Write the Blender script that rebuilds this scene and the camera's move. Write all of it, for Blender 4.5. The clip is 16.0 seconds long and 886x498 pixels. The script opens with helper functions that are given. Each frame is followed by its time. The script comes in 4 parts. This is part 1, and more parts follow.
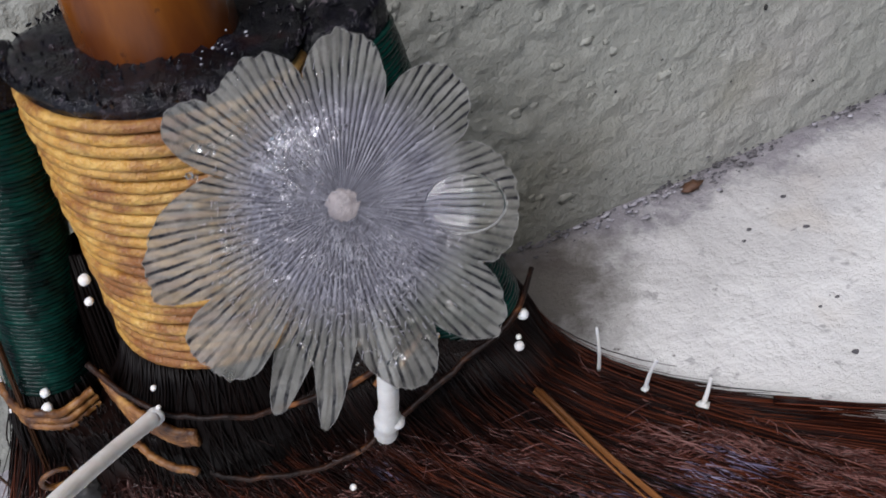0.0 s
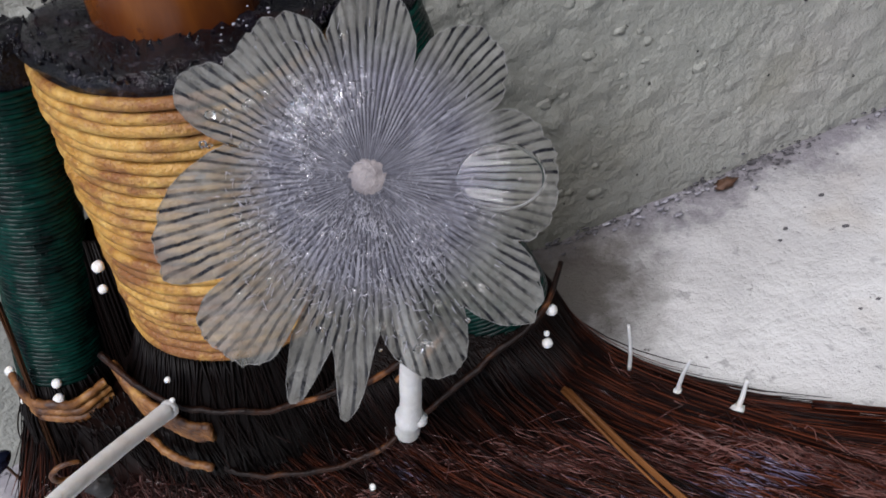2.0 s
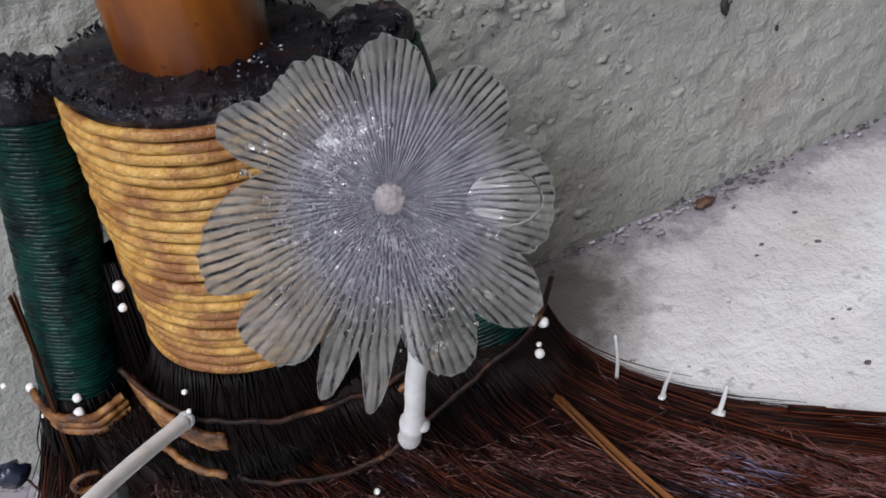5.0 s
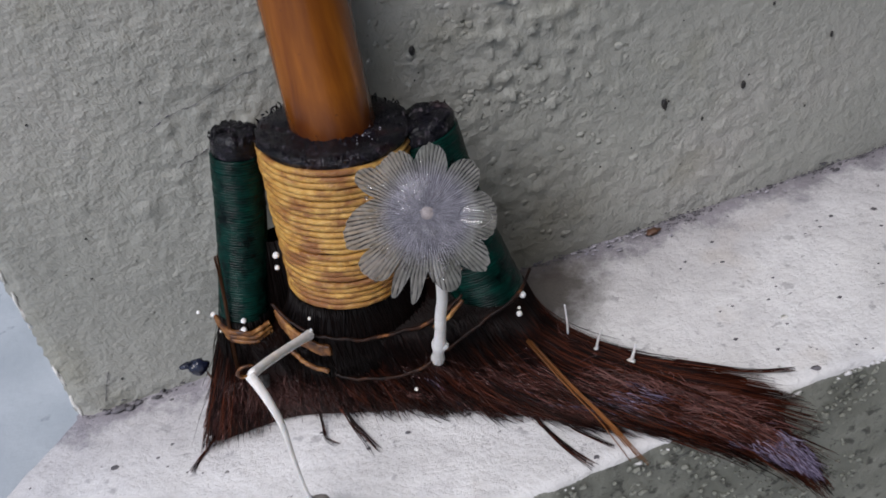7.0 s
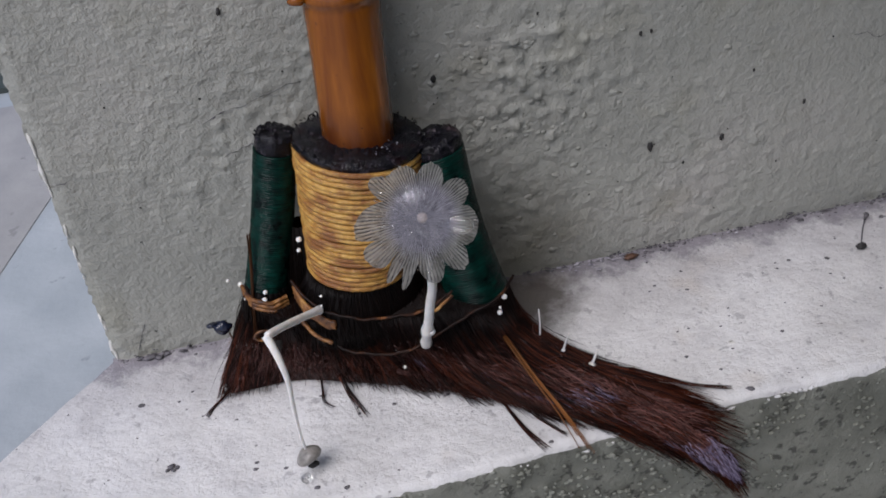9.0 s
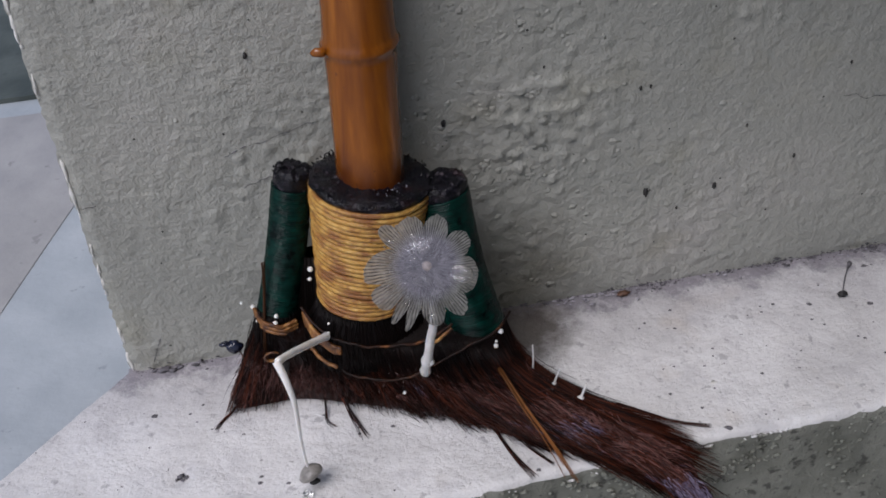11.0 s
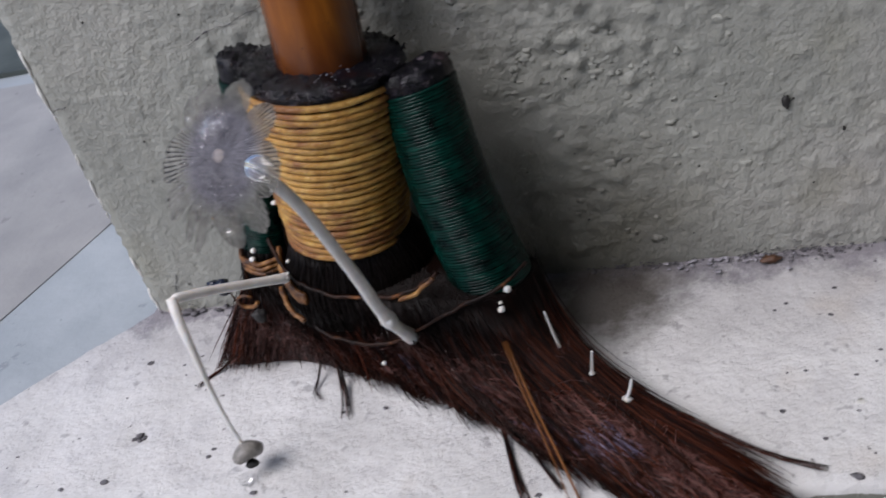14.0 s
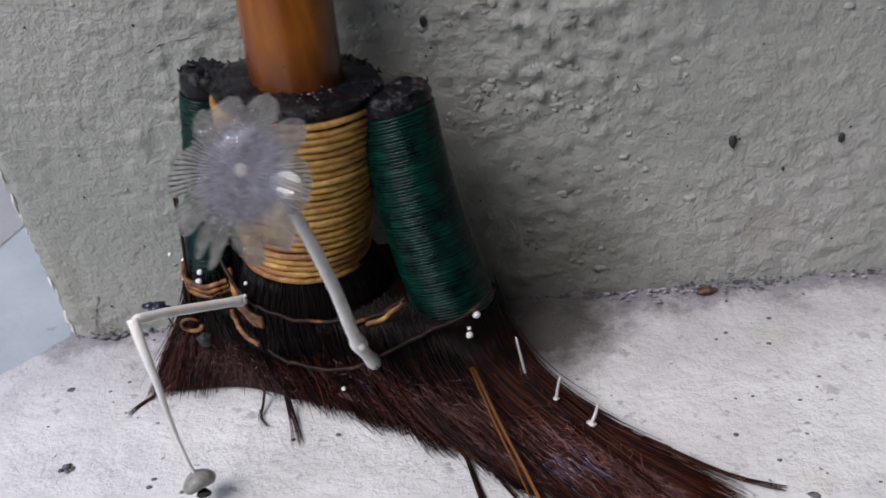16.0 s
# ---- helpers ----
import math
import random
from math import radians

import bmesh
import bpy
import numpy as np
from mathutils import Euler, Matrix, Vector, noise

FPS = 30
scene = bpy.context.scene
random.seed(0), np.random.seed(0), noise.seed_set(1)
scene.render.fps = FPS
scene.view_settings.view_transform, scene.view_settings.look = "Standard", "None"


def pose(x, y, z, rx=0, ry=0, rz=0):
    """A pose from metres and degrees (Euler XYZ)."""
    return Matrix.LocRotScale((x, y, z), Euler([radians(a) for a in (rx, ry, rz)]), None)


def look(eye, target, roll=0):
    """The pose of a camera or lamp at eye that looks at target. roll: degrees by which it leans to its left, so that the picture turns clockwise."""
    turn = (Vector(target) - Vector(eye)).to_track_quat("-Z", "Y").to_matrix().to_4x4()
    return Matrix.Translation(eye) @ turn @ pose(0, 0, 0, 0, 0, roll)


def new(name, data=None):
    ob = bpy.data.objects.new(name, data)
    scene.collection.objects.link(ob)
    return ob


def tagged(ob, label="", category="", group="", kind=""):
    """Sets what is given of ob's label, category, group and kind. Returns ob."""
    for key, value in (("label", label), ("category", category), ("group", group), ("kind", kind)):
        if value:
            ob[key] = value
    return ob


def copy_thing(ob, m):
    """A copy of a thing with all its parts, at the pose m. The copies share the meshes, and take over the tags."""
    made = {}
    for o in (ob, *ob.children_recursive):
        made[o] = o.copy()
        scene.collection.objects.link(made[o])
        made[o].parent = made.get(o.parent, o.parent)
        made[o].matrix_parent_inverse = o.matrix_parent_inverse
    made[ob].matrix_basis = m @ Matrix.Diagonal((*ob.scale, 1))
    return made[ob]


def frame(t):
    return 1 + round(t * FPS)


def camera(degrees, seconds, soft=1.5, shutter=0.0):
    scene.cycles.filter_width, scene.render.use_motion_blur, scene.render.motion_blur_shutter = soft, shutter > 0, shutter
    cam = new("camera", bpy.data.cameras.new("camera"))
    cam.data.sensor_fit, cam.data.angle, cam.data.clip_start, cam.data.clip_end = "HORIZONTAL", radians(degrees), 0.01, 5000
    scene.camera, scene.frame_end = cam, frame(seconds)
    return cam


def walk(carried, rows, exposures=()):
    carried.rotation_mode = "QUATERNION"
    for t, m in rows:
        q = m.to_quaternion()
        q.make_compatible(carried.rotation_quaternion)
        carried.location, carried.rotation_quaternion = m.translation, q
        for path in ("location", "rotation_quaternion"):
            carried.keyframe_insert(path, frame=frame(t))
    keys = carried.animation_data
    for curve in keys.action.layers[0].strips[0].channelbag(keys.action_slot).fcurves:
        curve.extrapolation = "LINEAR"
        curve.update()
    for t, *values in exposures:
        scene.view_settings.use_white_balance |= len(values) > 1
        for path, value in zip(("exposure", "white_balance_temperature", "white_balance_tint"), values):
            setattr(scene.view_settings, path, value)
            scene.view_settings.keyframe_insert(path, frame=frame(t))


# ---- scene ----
cam = camera(47.5, 16.0, soft=1.7, shutter=0.4)
PATH = [
    (0, (0.00016, -0.14565, 0.14373), (0.07347, 0.14267, -0.12366), -13.30),
    (0.5, (-0.00188, -0.1452, 0.14064), (0.06795, 0.14325, -0.12755), -12.92),
    (1, (0.00026, -0.14259, 0.14244), (0.06207, 0.14552, -0.12806), -13.98),
    (1.5, (-0.00013, -0.14455, 0.14384), (0.06546, 0.1507, -0.11793), -13.82),
    (2, (-0.00013, -0.14225, 0.13867), (0.06613, 0.15021, -0.12606), -13.46),
    (2.5, (0.00305, -0.13879, 0.13712), (0.06515, 0.15114, -0.13136), -13.99),
    (3, (0.00171, -0.13923, 0.13877), (0.06662, 0.15174, -0.12792), -14.12),
    (3.2, (0.00133, -0.13976, 0.14034), (0.06536, 0.15114, -0.12663), -14.19),
    (5.3, (-0.00711, -0.15466, 0.14747), (0.07196, 0.14182, -0.10914), -12.57),
    (5.5, (-0.01081, -0.16146, 0.15132), (0.06849, 0.13671, -0.10324), -11.95),
    (6, (-0.0176, -0.1819, 0.16336), (0.05422, 0.11947, -0.08966), -11.74),
    (6.5, (-0.01683, -0.20739, 0.18453), (0.04833, 0.09753, -0.06603), -11.83),
    (7, (-0.01652, -0.23458, 0.2071), (0.0389, 0.07388, -0.04145), -11.99),
    (7.5, (-0.00996, -0.25354, 0.22181), (0.04281, 0.05528, -0.02687), -11.98),
    (8, (-0.01195, -0.26704, 0.22706), (0.03522, 0.04294, -0.02132), -11.48),
    (8.5, (-0.01513, -0.26959, 0.22925), (0.02824, 0.03847, -0.02219), -8.89),
    (9, (-0.01523, -0.27169, 0.23267), (0.03138, 0.04058, -0.01293), -6.64),
    (9.5, (-0.01353, -0.27298, 0.2374), (0.03537, 0.03929, -0.00774), -5.59),
    (9.7, (-0.01362, -0.2752, 0.24072), (0.03412, 0.03826, -0.00314), -5.55),
    (11.8, (-0.01554, -0.27991, 0.25548), (0.03553, 0.02944, 0.0071), -2.65),
    (12, (-0.01508, -0.27688, 0.25052), (0.03866, 0.03178, 0.00185), -2.43),
    (12.5, (0.01417, -0.2794, 0.21344), (0.01239, 0.04557, -0.01977), -8.32),
    (13, (0.05483, -0.24408, 0.17811), (-0.01156, 0.06676, -0.06473), -12.36),
    (13.5, (0.06795, -0.22606, 0.17427), (-0.02461, 0.07995, -0.06614), -15.53),
    (14, (0.09032, -0.21882, 0.16757), (-0.02921, 0.09264, -0.05313), -18.18),
    (14.5, (0.1143, -0.21372, 0.14966), (-0.01636, 0.10547, -0.05293), -17.46),
    (15, (0.11812, -0.20978, 0.14955), (-0.00917, 0.10886, -0.05604), -17.95),
    (15.5, (0.11113, -0.21382, 0.15261), (-0.0118, 0.10838, -0.05006), -17.85),
    (16, (0.06028, -0.22404, 0.17279), (0.00601, 0.10306, -0.05095), -10.44),
]
walk(cam, [(t, look(eye, target, roll)) for t, eye, target, roll in PATH],
     [(0.0, 0.02, 6200, 13), (3.0, 0.02, 6200, 13), (5.5, -0.04, 6200, 13), (7.0, -0.19, 6250, 14), (8.5, -0.31, 6250, 15), (12.5, -0.42, 6250, 16), (13.5, -0.34, 6250, 15), (15.0, -0.07, 6250, 15), (16.0, -0.12, 6250, 15)])
from math import cos, pi, sin


# ---------------- light ----------------
world = bpy.data.worlds.new("sky")
scene.world = world
world.use_nodes = True
wn = world.node_tree
bg = wn.nodes["Background"]
sky = wn.nodes.new("ShaderNodeTexSky")
sky.sky_type = "NISHITA"
sky.sun_disc = False
sky.sun_elevation = radians(55)
sky.sun_rotation = radians(221.5)
sky.air_density, sky.dust_density, sky.ozone_density = 1.0, 1.5, 1.0
wn.links.new(sky.outputs[0], bg.inputs[0])
bg.inputs[1].default_value = 0.13
sun_data = bpy.data.lights.new("sun", "SUN")
sun_data.energy, sun_data.angle, sun_data.color = 3.2, radians(40), (1.0, 0.975, 0.95)
sun = new("sun", sun_data)
sun.matrix_world = look((-0.38, -0.43, 0.82), (0, 0, 0))

random.seed(7)
rnd = random.Random(11)


# ---------------- mesh helpers ----------------
class Buf:
    """Collects vertices, faces and an optional UV pair per vertex."""

    def __init__(self):
        self.v, self.f, self.uv = [], [], []

    def tube(self, pts, radii, sides=6, closed=False, squash=1.0):
        pts = [Vector(p) for p in pts]
        n = len(pts)
        base = len(self.v)
        up = None
        for i, p in enumerate(pts):
            a = pts[(i - 1) % n] if closed or i else pts[0]
            b = pts[(i + 1) % n] if closed or i < n - 1 else pts[-1]
            d = (b - a).normalized()
            if up is None:
                up = Vector((0, 0, 1)) if abs(d.z) < 0.9 else Vector((1, 0, 0))
            side = d.cross(up)
            side.normalize()
            up = side.cross(d).normalized()
            r = radii[i] if hasattr(radii, "__len__") else radii
            for k in range(sides):
                w = 2 * pi * k / sides
                self.v.append(p + side * (cos(w) * r) + up * (sin(w) * r * squash))
        for i in range(n if closed else n - 1):
            j = (i + 1) % n
            for k in range(sides):
                m = (k + 1) % sides
                self.f.append((base + i * sides + k, base + i * sides + m, base + j * sides + m, base + j * sides + k))
        if not closed:
            self.f.append(tuple(base + k for k in reversed(range(sides))))
            self.f.append(tuple(base + (n - 1) * sides + k for k in range(sides)))

    def blob(self, centre, r, seg=10, rings=6, scale=(1, 1, 1), rough=0.0, seed=0.0):
        base = len(self.v)
        c = Vector(centre)
        for i in range(rings + 1):
            th = pi * i / rings
            for k in range(seg):
                ph = 2 * pi * k / seg
                d = Vector((sin(th) * cos(ph), sin(th) * sin(ph), cos(th)))
                q = r * (1 + rough * noise.noise(d * 1.7 + Vector((seed, seed * 0.7, 0))))
                self.v.append(c + Vector((d.x * scale[0], d.y * scale[1], d.z * scale[2])) * q)
        for i in range(rings):
            for k in range(seg):
                m = (k + 1) % seg
                self.f.append((base + i * seg + k, base + (i + 1) * seg + k, base + (i + 1) * seg + m, base + i * seg + m))

    def grid(self, rows, wrap=False):
        base, n, m = len(self.v), len(rows), len(rows[0])
        for row in rows:
            self.v.extend(row)
        for i in range(n - 1):
            for k in range(m if wrap else m - 1):
                q = (k + 1) % m
                self.f.append((base + i * m + k, base + i * m + q, base + (i + 1) * m + q, base + (i + 1) * m + k))
        return base

    def fan(self, ring, reverse=False):
        self.f.append(tuple(reversed(ring)) if reverse else tuple(ring))

    def mesh(self, name, smooth=True):
        me = bpy.data.meshes.new(name)
        me.from_pydata([tuple(p) for p in self.v], [], self.f)
        if self.uv:
            layer = me.uv_layers.new(name="UVMap")
            idx = np.empty(len(me.loops), dtype=np.int32)
            me.loops.foreach_get("vertex_index", idx)
            layer.data.foreach_set("uv", np.array(self.uv, dtype=np.float32)[idx].ravel())
        me.polygons.foreach_set("use_smooth", [smooth] * len(me.polygons))
        me.update()
        return me


def part(name, buf, material, parent=None, label="", smooth=True, kind=""):
    me = buf.mesh(name, smooth)
    me.materials.append(material)
    ob = new(name, me)
    if parent is not None:
        ob.parent = parent
    return tagged(ob, label, kind=kind)


def thing(name, label, category, at=(0, 0, 0), group=""):
    ob = new(name)
    ob.empty_display_size = 0.01
    ob.location = at
    return tagged(ob, label, category, group)


def own(parent, buf):
    """Shifts a buffer's world points into a thing's own space."""
    o = Vector(parent.location)
    buf.v = [Vector(p) - o for p in buf.v]
    return buf


def lerp(a, b, t):
    return a + (b - a) * t


def along(stops, t):
    """A smooth point on a run of (t, x, y, z) stops."""
    for k in range(len(stops) - 1):
        if t <= stops[k + 1][0] or k == len(stops) - 2:
            a, b = stops[k], stops[k + 1]
            u = (t - a[0]) / (b[0] - a[0])
            before = stops[max(k - 1, 0)]
            after = stops[min(k + 2, len(stops) - 1)]
            p0, p1, p2, p3 = (Vector(s[1:4]) for s in (before, a, b, after))
            return 0.5 * ((2 * p1) + (p2 - p0) * u + (2 * p0 - 5 * p1 + 4 * p2 - p3) * u * u + (3 * p1 - p0 - 3 * p2 + p3) * u ** 3)


def spline(points, n):
    stops = [(i / (len(points) - 1), *p) for i, p in enumerate(points)]
    return [along(stops, i / (n - 1)) for i in range(n)]


# ---------------- materials ----------------
class Mat:
    def __init__(self, name):
        self.m = bpy.data.materials.new(name)
        self.m.use_nodes = True
        self.t = self.m.node_tree
        self.b = self.t.nodes["Principled BSDF"]
        self.out = self.t.nodes["Material Output"]
        self.co = self.t.nodes.new("ShaderNodeTexCoord").outputs["Object"]

    def n(self, kind, **kw):
        node = self.t.nodes.new(kind)
        for k, v in kw.items():
            node.inputs[k].default_value = v
        return node

    def link(self, a, b):
        self.t.links.new(a, b)

    def noise(self, scale, detail=4.0, rough=0.55, stretch=None, co=None):
        node = self.n("ShaderNodeTexNoise", Scale=scale, Detail=detail, Roughness=rough)
        source = co or self.co
        if stretch:
            mp = self.n("ShaderNodeMapping")
            mp.inputs["Scale"].default_value = stretch
            self.link(source, mp.inputs[0])
            source = mp.outputs[0]
        self.link(source, node.inputs["Vector"])
        return node.outputs["Fac"]

    def ramp(self, fac, stops):
        node = self.n("ShaderNodeValToRGB")
        el = node.color_ramp.elements
        while len(el) < len(stops):
            el.new(0.5)
        for e, (pos, col) in zip(el, stops):
            e.position = pos
            e.color = (*col, 1) if hasattr(col, "__len__") else (col, col, col, 1)
        self.link(fac, node.inputs[0])
        return node.outputs[0]

    def mix(self, fac, a, b):
        node = self.t.nodes.new("ShaderNodeMix")
        node.data_type = "RGBA"
        for sock, val in ((node.inputs[0], fac), (node.inputs[6], a), (node.inputs[7], b)):
            if hasattr(val, "is_linked"):
                self.link(val, sock)
            else:
                sock.default_value = val if not hasattr(val, "__len__") else (*val, 1)
        return node.outputs[2]

    def math(self, op, a, b=0.0):
        node = self.t.nodes.new("ShaderNodeMath")
        node.operation = op
        for sock, val in ((node.inputs[0], a), (node.inputs[1], b)):
            if hasattr(val, "is_linked"):
                self.link(val, sock)
            else:
                sock.default_value = val
        return node.outputs[0]

    def bump(self, height, distance, strength=1.0, normal=None):
        node = self.n("ShaderNodeBump", Strength=strength, Distance=distance)
        self.link(height, node.inputs["Height"])
        if normal:
            self.link(normal, node.inputs["Normal"])
        self.link(node.outputs[0], self.b.inputs["Normal"])
        return node.outputs[0]

    def colour(self, c):
        if hasattr(c, "is_linked"):
            self.link(c, self.b.inputs["Base Color"])
        else:
            self.b.inputs["Base Color"].default_value = (*c, 1)
        return self

    def set(self, **kw):
        for k, v in kw.items():
            key = k.replace("_", " ")
            if hasattr(v, "is_linked"):
                self.link(v, self.b.inputs[key])
            else:
                self.b.inputs[key].default_value = v
        return self


def wall_paint():
    a = Mat("wall_paint")
    big = a.ramp(a.noise(14, 5), [(0.3, (0.275, 0.280, 0.250)), (0.55, (0.335, 0.336, 0.300)), (0.75, (0.380, 0.368, 0.338))])
    green = a.mix(a.math("MULTIPLY", a.ramp(a.noise(30, 3), [(0.56, 0.0), (0.72, 1.0)]), 0.35), big, (0.23, 0.22, 0.15))
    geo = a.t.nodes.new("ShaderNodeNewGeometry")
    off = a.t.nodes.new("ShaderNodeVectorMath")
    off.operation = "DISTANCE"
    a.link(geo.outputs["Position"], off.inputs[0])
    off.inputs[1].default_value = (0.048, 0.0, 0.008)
    # Dark patch by the broom's foot: its contact shadow painted in over a stain.
    shade_stain = a.math("SUBTRACT", a.math("ADD", 0.042, a.math("MULTIPLY", a.math("SUBTRACT", a.noise(70, 5, 0.65), 0.5), 0.05)), off.outputs["Value"])
    shade_stain = a.ramp(a.math("MULTIPLY", shade_stain, 30.0), [(0.0, 0.0), (0.8, 1.0)])
    green = a.mix(a.math("MULTIPLY", shade_stain, 0.45), green, (0.055, 0.042, 0.020))
    speck = a.ramp(a.noise(420, 3, 0.6), [(0.26, 1.0), (0.31, 0.0)])
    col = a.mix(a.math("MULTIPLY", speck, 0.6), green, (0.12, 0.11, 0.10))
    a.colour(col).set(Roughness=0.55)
    patch = a.ramp(a.noise(16, 2), [(0.4, 0.5), (0.6, 1.0)])
    b1 = a.bump(a.math("MULTIPLY", a.noise(190, 4, 0.6), patch), 0.0026, 0.6)
    a.bump(a.noise(480, 4, 0.65), 0.0010, 0.7, b1)
    return a.m


def ledge_paint():
    a = Mat("ledge_paint")
    white = a.ramp(a.noise(22, 5), [(0.3, (0.55, 0.54, 0.53)), (0.5, (0.67, 0.66, 0.65)), (0.7, (0.75, 0.745, 0.74))])
    tan = a.mix(a.math("MULTIPLY", a.ramp(a.noise(26, 3), [(0.6, 0.0), (0.72, 1.0)]), 0.4), white, (0.55, 0.47, 0.38))
    grey = a.mix(a.math("MULTIPLY", a.ramp(a.noise(170, 3, 0.6), [(0.63, 0.0), (0.68, 1.0)]), 0.6), tan, (0.30, 0.29, 0.30))
    broad = a.math("MULTIPLY", a.ramp(a.noise(48, 6, 0.7), [(0.52, 0.0), (0.66, 1.0)]), 0.4)
    grey = a.mix(broad, grey, (0.42, 0.41, 0.42))
    pits = a.mix(a.ramp(a.noise(330, 3, 0.65), [(0.27, 0.9), (0.33, 0.0)]), grey, (0.14, 0.13, 0.13))
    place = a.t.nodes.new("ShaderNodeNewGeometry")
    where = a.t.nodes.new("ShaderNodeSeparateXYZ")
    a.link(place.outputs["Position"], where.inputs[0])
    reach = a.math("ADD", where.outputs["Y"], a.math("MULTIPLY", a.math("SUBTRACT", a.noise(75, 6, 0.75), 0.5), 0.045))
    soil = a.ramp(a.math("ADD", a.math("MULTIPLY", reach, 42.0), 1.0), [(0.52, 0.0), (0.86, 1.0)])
    # Paint turns greyer over a wide ragged band towards the wall.
    broad_grey = a.ramp(a.math("ADD", a.math("MULTIPLY", reach, 22.0), 1.0), [(0.1, 0.0), (0.8, 1.0)])
    pits = a.mix(a.math("MULTIPLY", broad_grey, 0.52), pits, (0.30, 0.285, 0.30))
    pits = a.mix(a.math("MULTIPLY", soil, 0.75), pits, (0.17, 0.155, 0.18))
    # Shadow behind the bristles' shoulder painted onto the ledge, mixed with real grime.
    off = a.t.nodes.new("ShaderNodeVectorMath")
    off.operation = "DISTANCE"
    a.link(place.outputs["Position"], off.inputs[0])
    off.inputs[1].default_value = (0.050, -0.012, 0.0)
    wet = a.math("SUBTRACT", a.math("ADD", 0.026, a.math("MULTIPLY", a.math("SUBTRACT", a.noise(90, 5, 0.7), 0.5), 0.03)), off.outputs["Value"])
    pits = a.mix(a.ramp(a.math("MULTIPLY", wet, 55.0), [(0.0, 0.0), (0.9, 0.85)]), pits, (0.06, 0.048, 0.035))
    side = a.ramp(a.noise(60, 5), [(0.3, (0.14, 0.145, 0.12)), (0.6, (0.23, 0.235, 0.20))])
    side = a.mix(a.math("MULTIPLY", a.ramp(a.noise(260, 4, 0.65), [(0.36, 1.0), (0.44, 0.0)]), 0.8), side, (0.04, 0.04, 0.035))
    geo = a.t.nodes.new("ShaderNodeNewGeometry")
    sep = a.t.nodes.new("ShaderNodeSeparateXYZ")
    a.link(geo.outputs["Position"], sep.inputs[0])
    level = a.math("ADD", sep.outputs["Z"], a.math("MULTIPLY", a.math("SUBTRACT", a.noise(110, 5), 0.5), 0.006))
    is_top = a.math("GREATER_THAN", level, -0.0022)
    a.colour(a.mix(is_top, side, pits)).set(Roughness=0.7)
    b1 = a.bump(a.noise(110, 6, 0.7), 0.0020, 0.65)
    b2 = a.bump(a.noise(300, 5, 0.75), 0.0009, 0.7, b1)
    a.bump(a.noise(1500, 2, 0.6), 0.0001, 0.3, b2)
    return a.m


def cement(name, dark, light, rough=0.6):
    a = Mat(name)
    base = a.ramp(a.noise(35, 6), [(0.3, dark), (0.7, light)])
    mark = a.mix(a.math("MULTIPLY", a.ramp(a.noise(120, 3, 0.6), [(0.66, 0.0), (0.72, 1.0)]), 0.4), base, tuple(c * 0.4 for c in dark))
    a.colour(mark).set(Roughness=rough)
    a.bump(a.noise(260, 4, 0.6), 0.0006, 0.5)
    return a.m


def cord_yellow():
    a = Mat("yellow_cord")
    random_ob = a.t.nodes.new("ShaderNodeObjectInfo").outputs["Random"]
    base = a.ramp(a.noise(330, 5, 0.7), [(0.25, (0.17, 0.062, 0.010)), (0.43, (0.47, 0.245, 0.045)), (0.68, (0.66, 0.43, 0.125))])
    base = a.mix(a.math("MULTIPLY", random_ob, 0.35), base, (0.36, 0.17, 0.035))
    stain = a.ramp(a.noise(110, 6, 0.72, (0.7, 0.7, 1.2)), [(0.46, 0.0), (0.58, 1.0)])
    base = a.mix(a.math("MULTIPLY", stain, 0.85), base, (0.19, 0.062, 0.018))
    a.colour(base).set(Roughness=0.36)
    b1 = a.bump(a.noise(800, 4, 0.75), 0.0006, 0.8)
    a.bump(a.noise(1600, 2, 0.6), 0.0002, 0.5, b1)
    return a.m


def cord_green():
    a = Mat("green_cord")
    random_ob = a.t.nodes.new("ShaderNodeObjectInfo").outputs["Random"]
    base = a.ramp(a.noise(220, 4, 0.6), [(0.35, (0.001, 0.004, 0.0035)), (0.7, (0.0015, 0.040, 0.029))])
    base = a.mix(a.math("MULTIPLY", random_ob, 0.5), base, (0.001, 0.008, 0.007))
    a.colour(base).set(Roughness=0.24)
    a.b.inputs["Specular IOR Level"].default_value = 0.14
    a.bump(a.noise(900, 3, 0.6), 0.0003, 0.6)
    return a.m


def cord_brown():
    a = Mat("brown_cord")
    a.colour(a.ramp(a.noise(260, 4, 0.6), [(0.42, (0.006, 0.002, 0.001)), (0.60, (0.03, 0.010, 0.004)), (0.76, (0.20, 0.075, 0.022))])).set(Roughness=0.5)
    a.b.inputs["Specular IOR Level"].default_value = 0.2
    a.bump(a.noise(900, 3, 0.6), 0.0004, 0.7)
    return a.m


def cord_tan():
    a = Mat("tan_cord")
    a.colour(a.ramp(a.noise(260, 4, 0.6), [(0.35, (0.04, 0.012, 0.004)), (0.55, (0.20, 0.080, 0.018)), (0.75, (0.46, 0.25, 0.075))])).set(Roughness=0.5)
    a.bump(a.noise(900, 3, 0.6), 0.0004, 0.7)
    return a.m


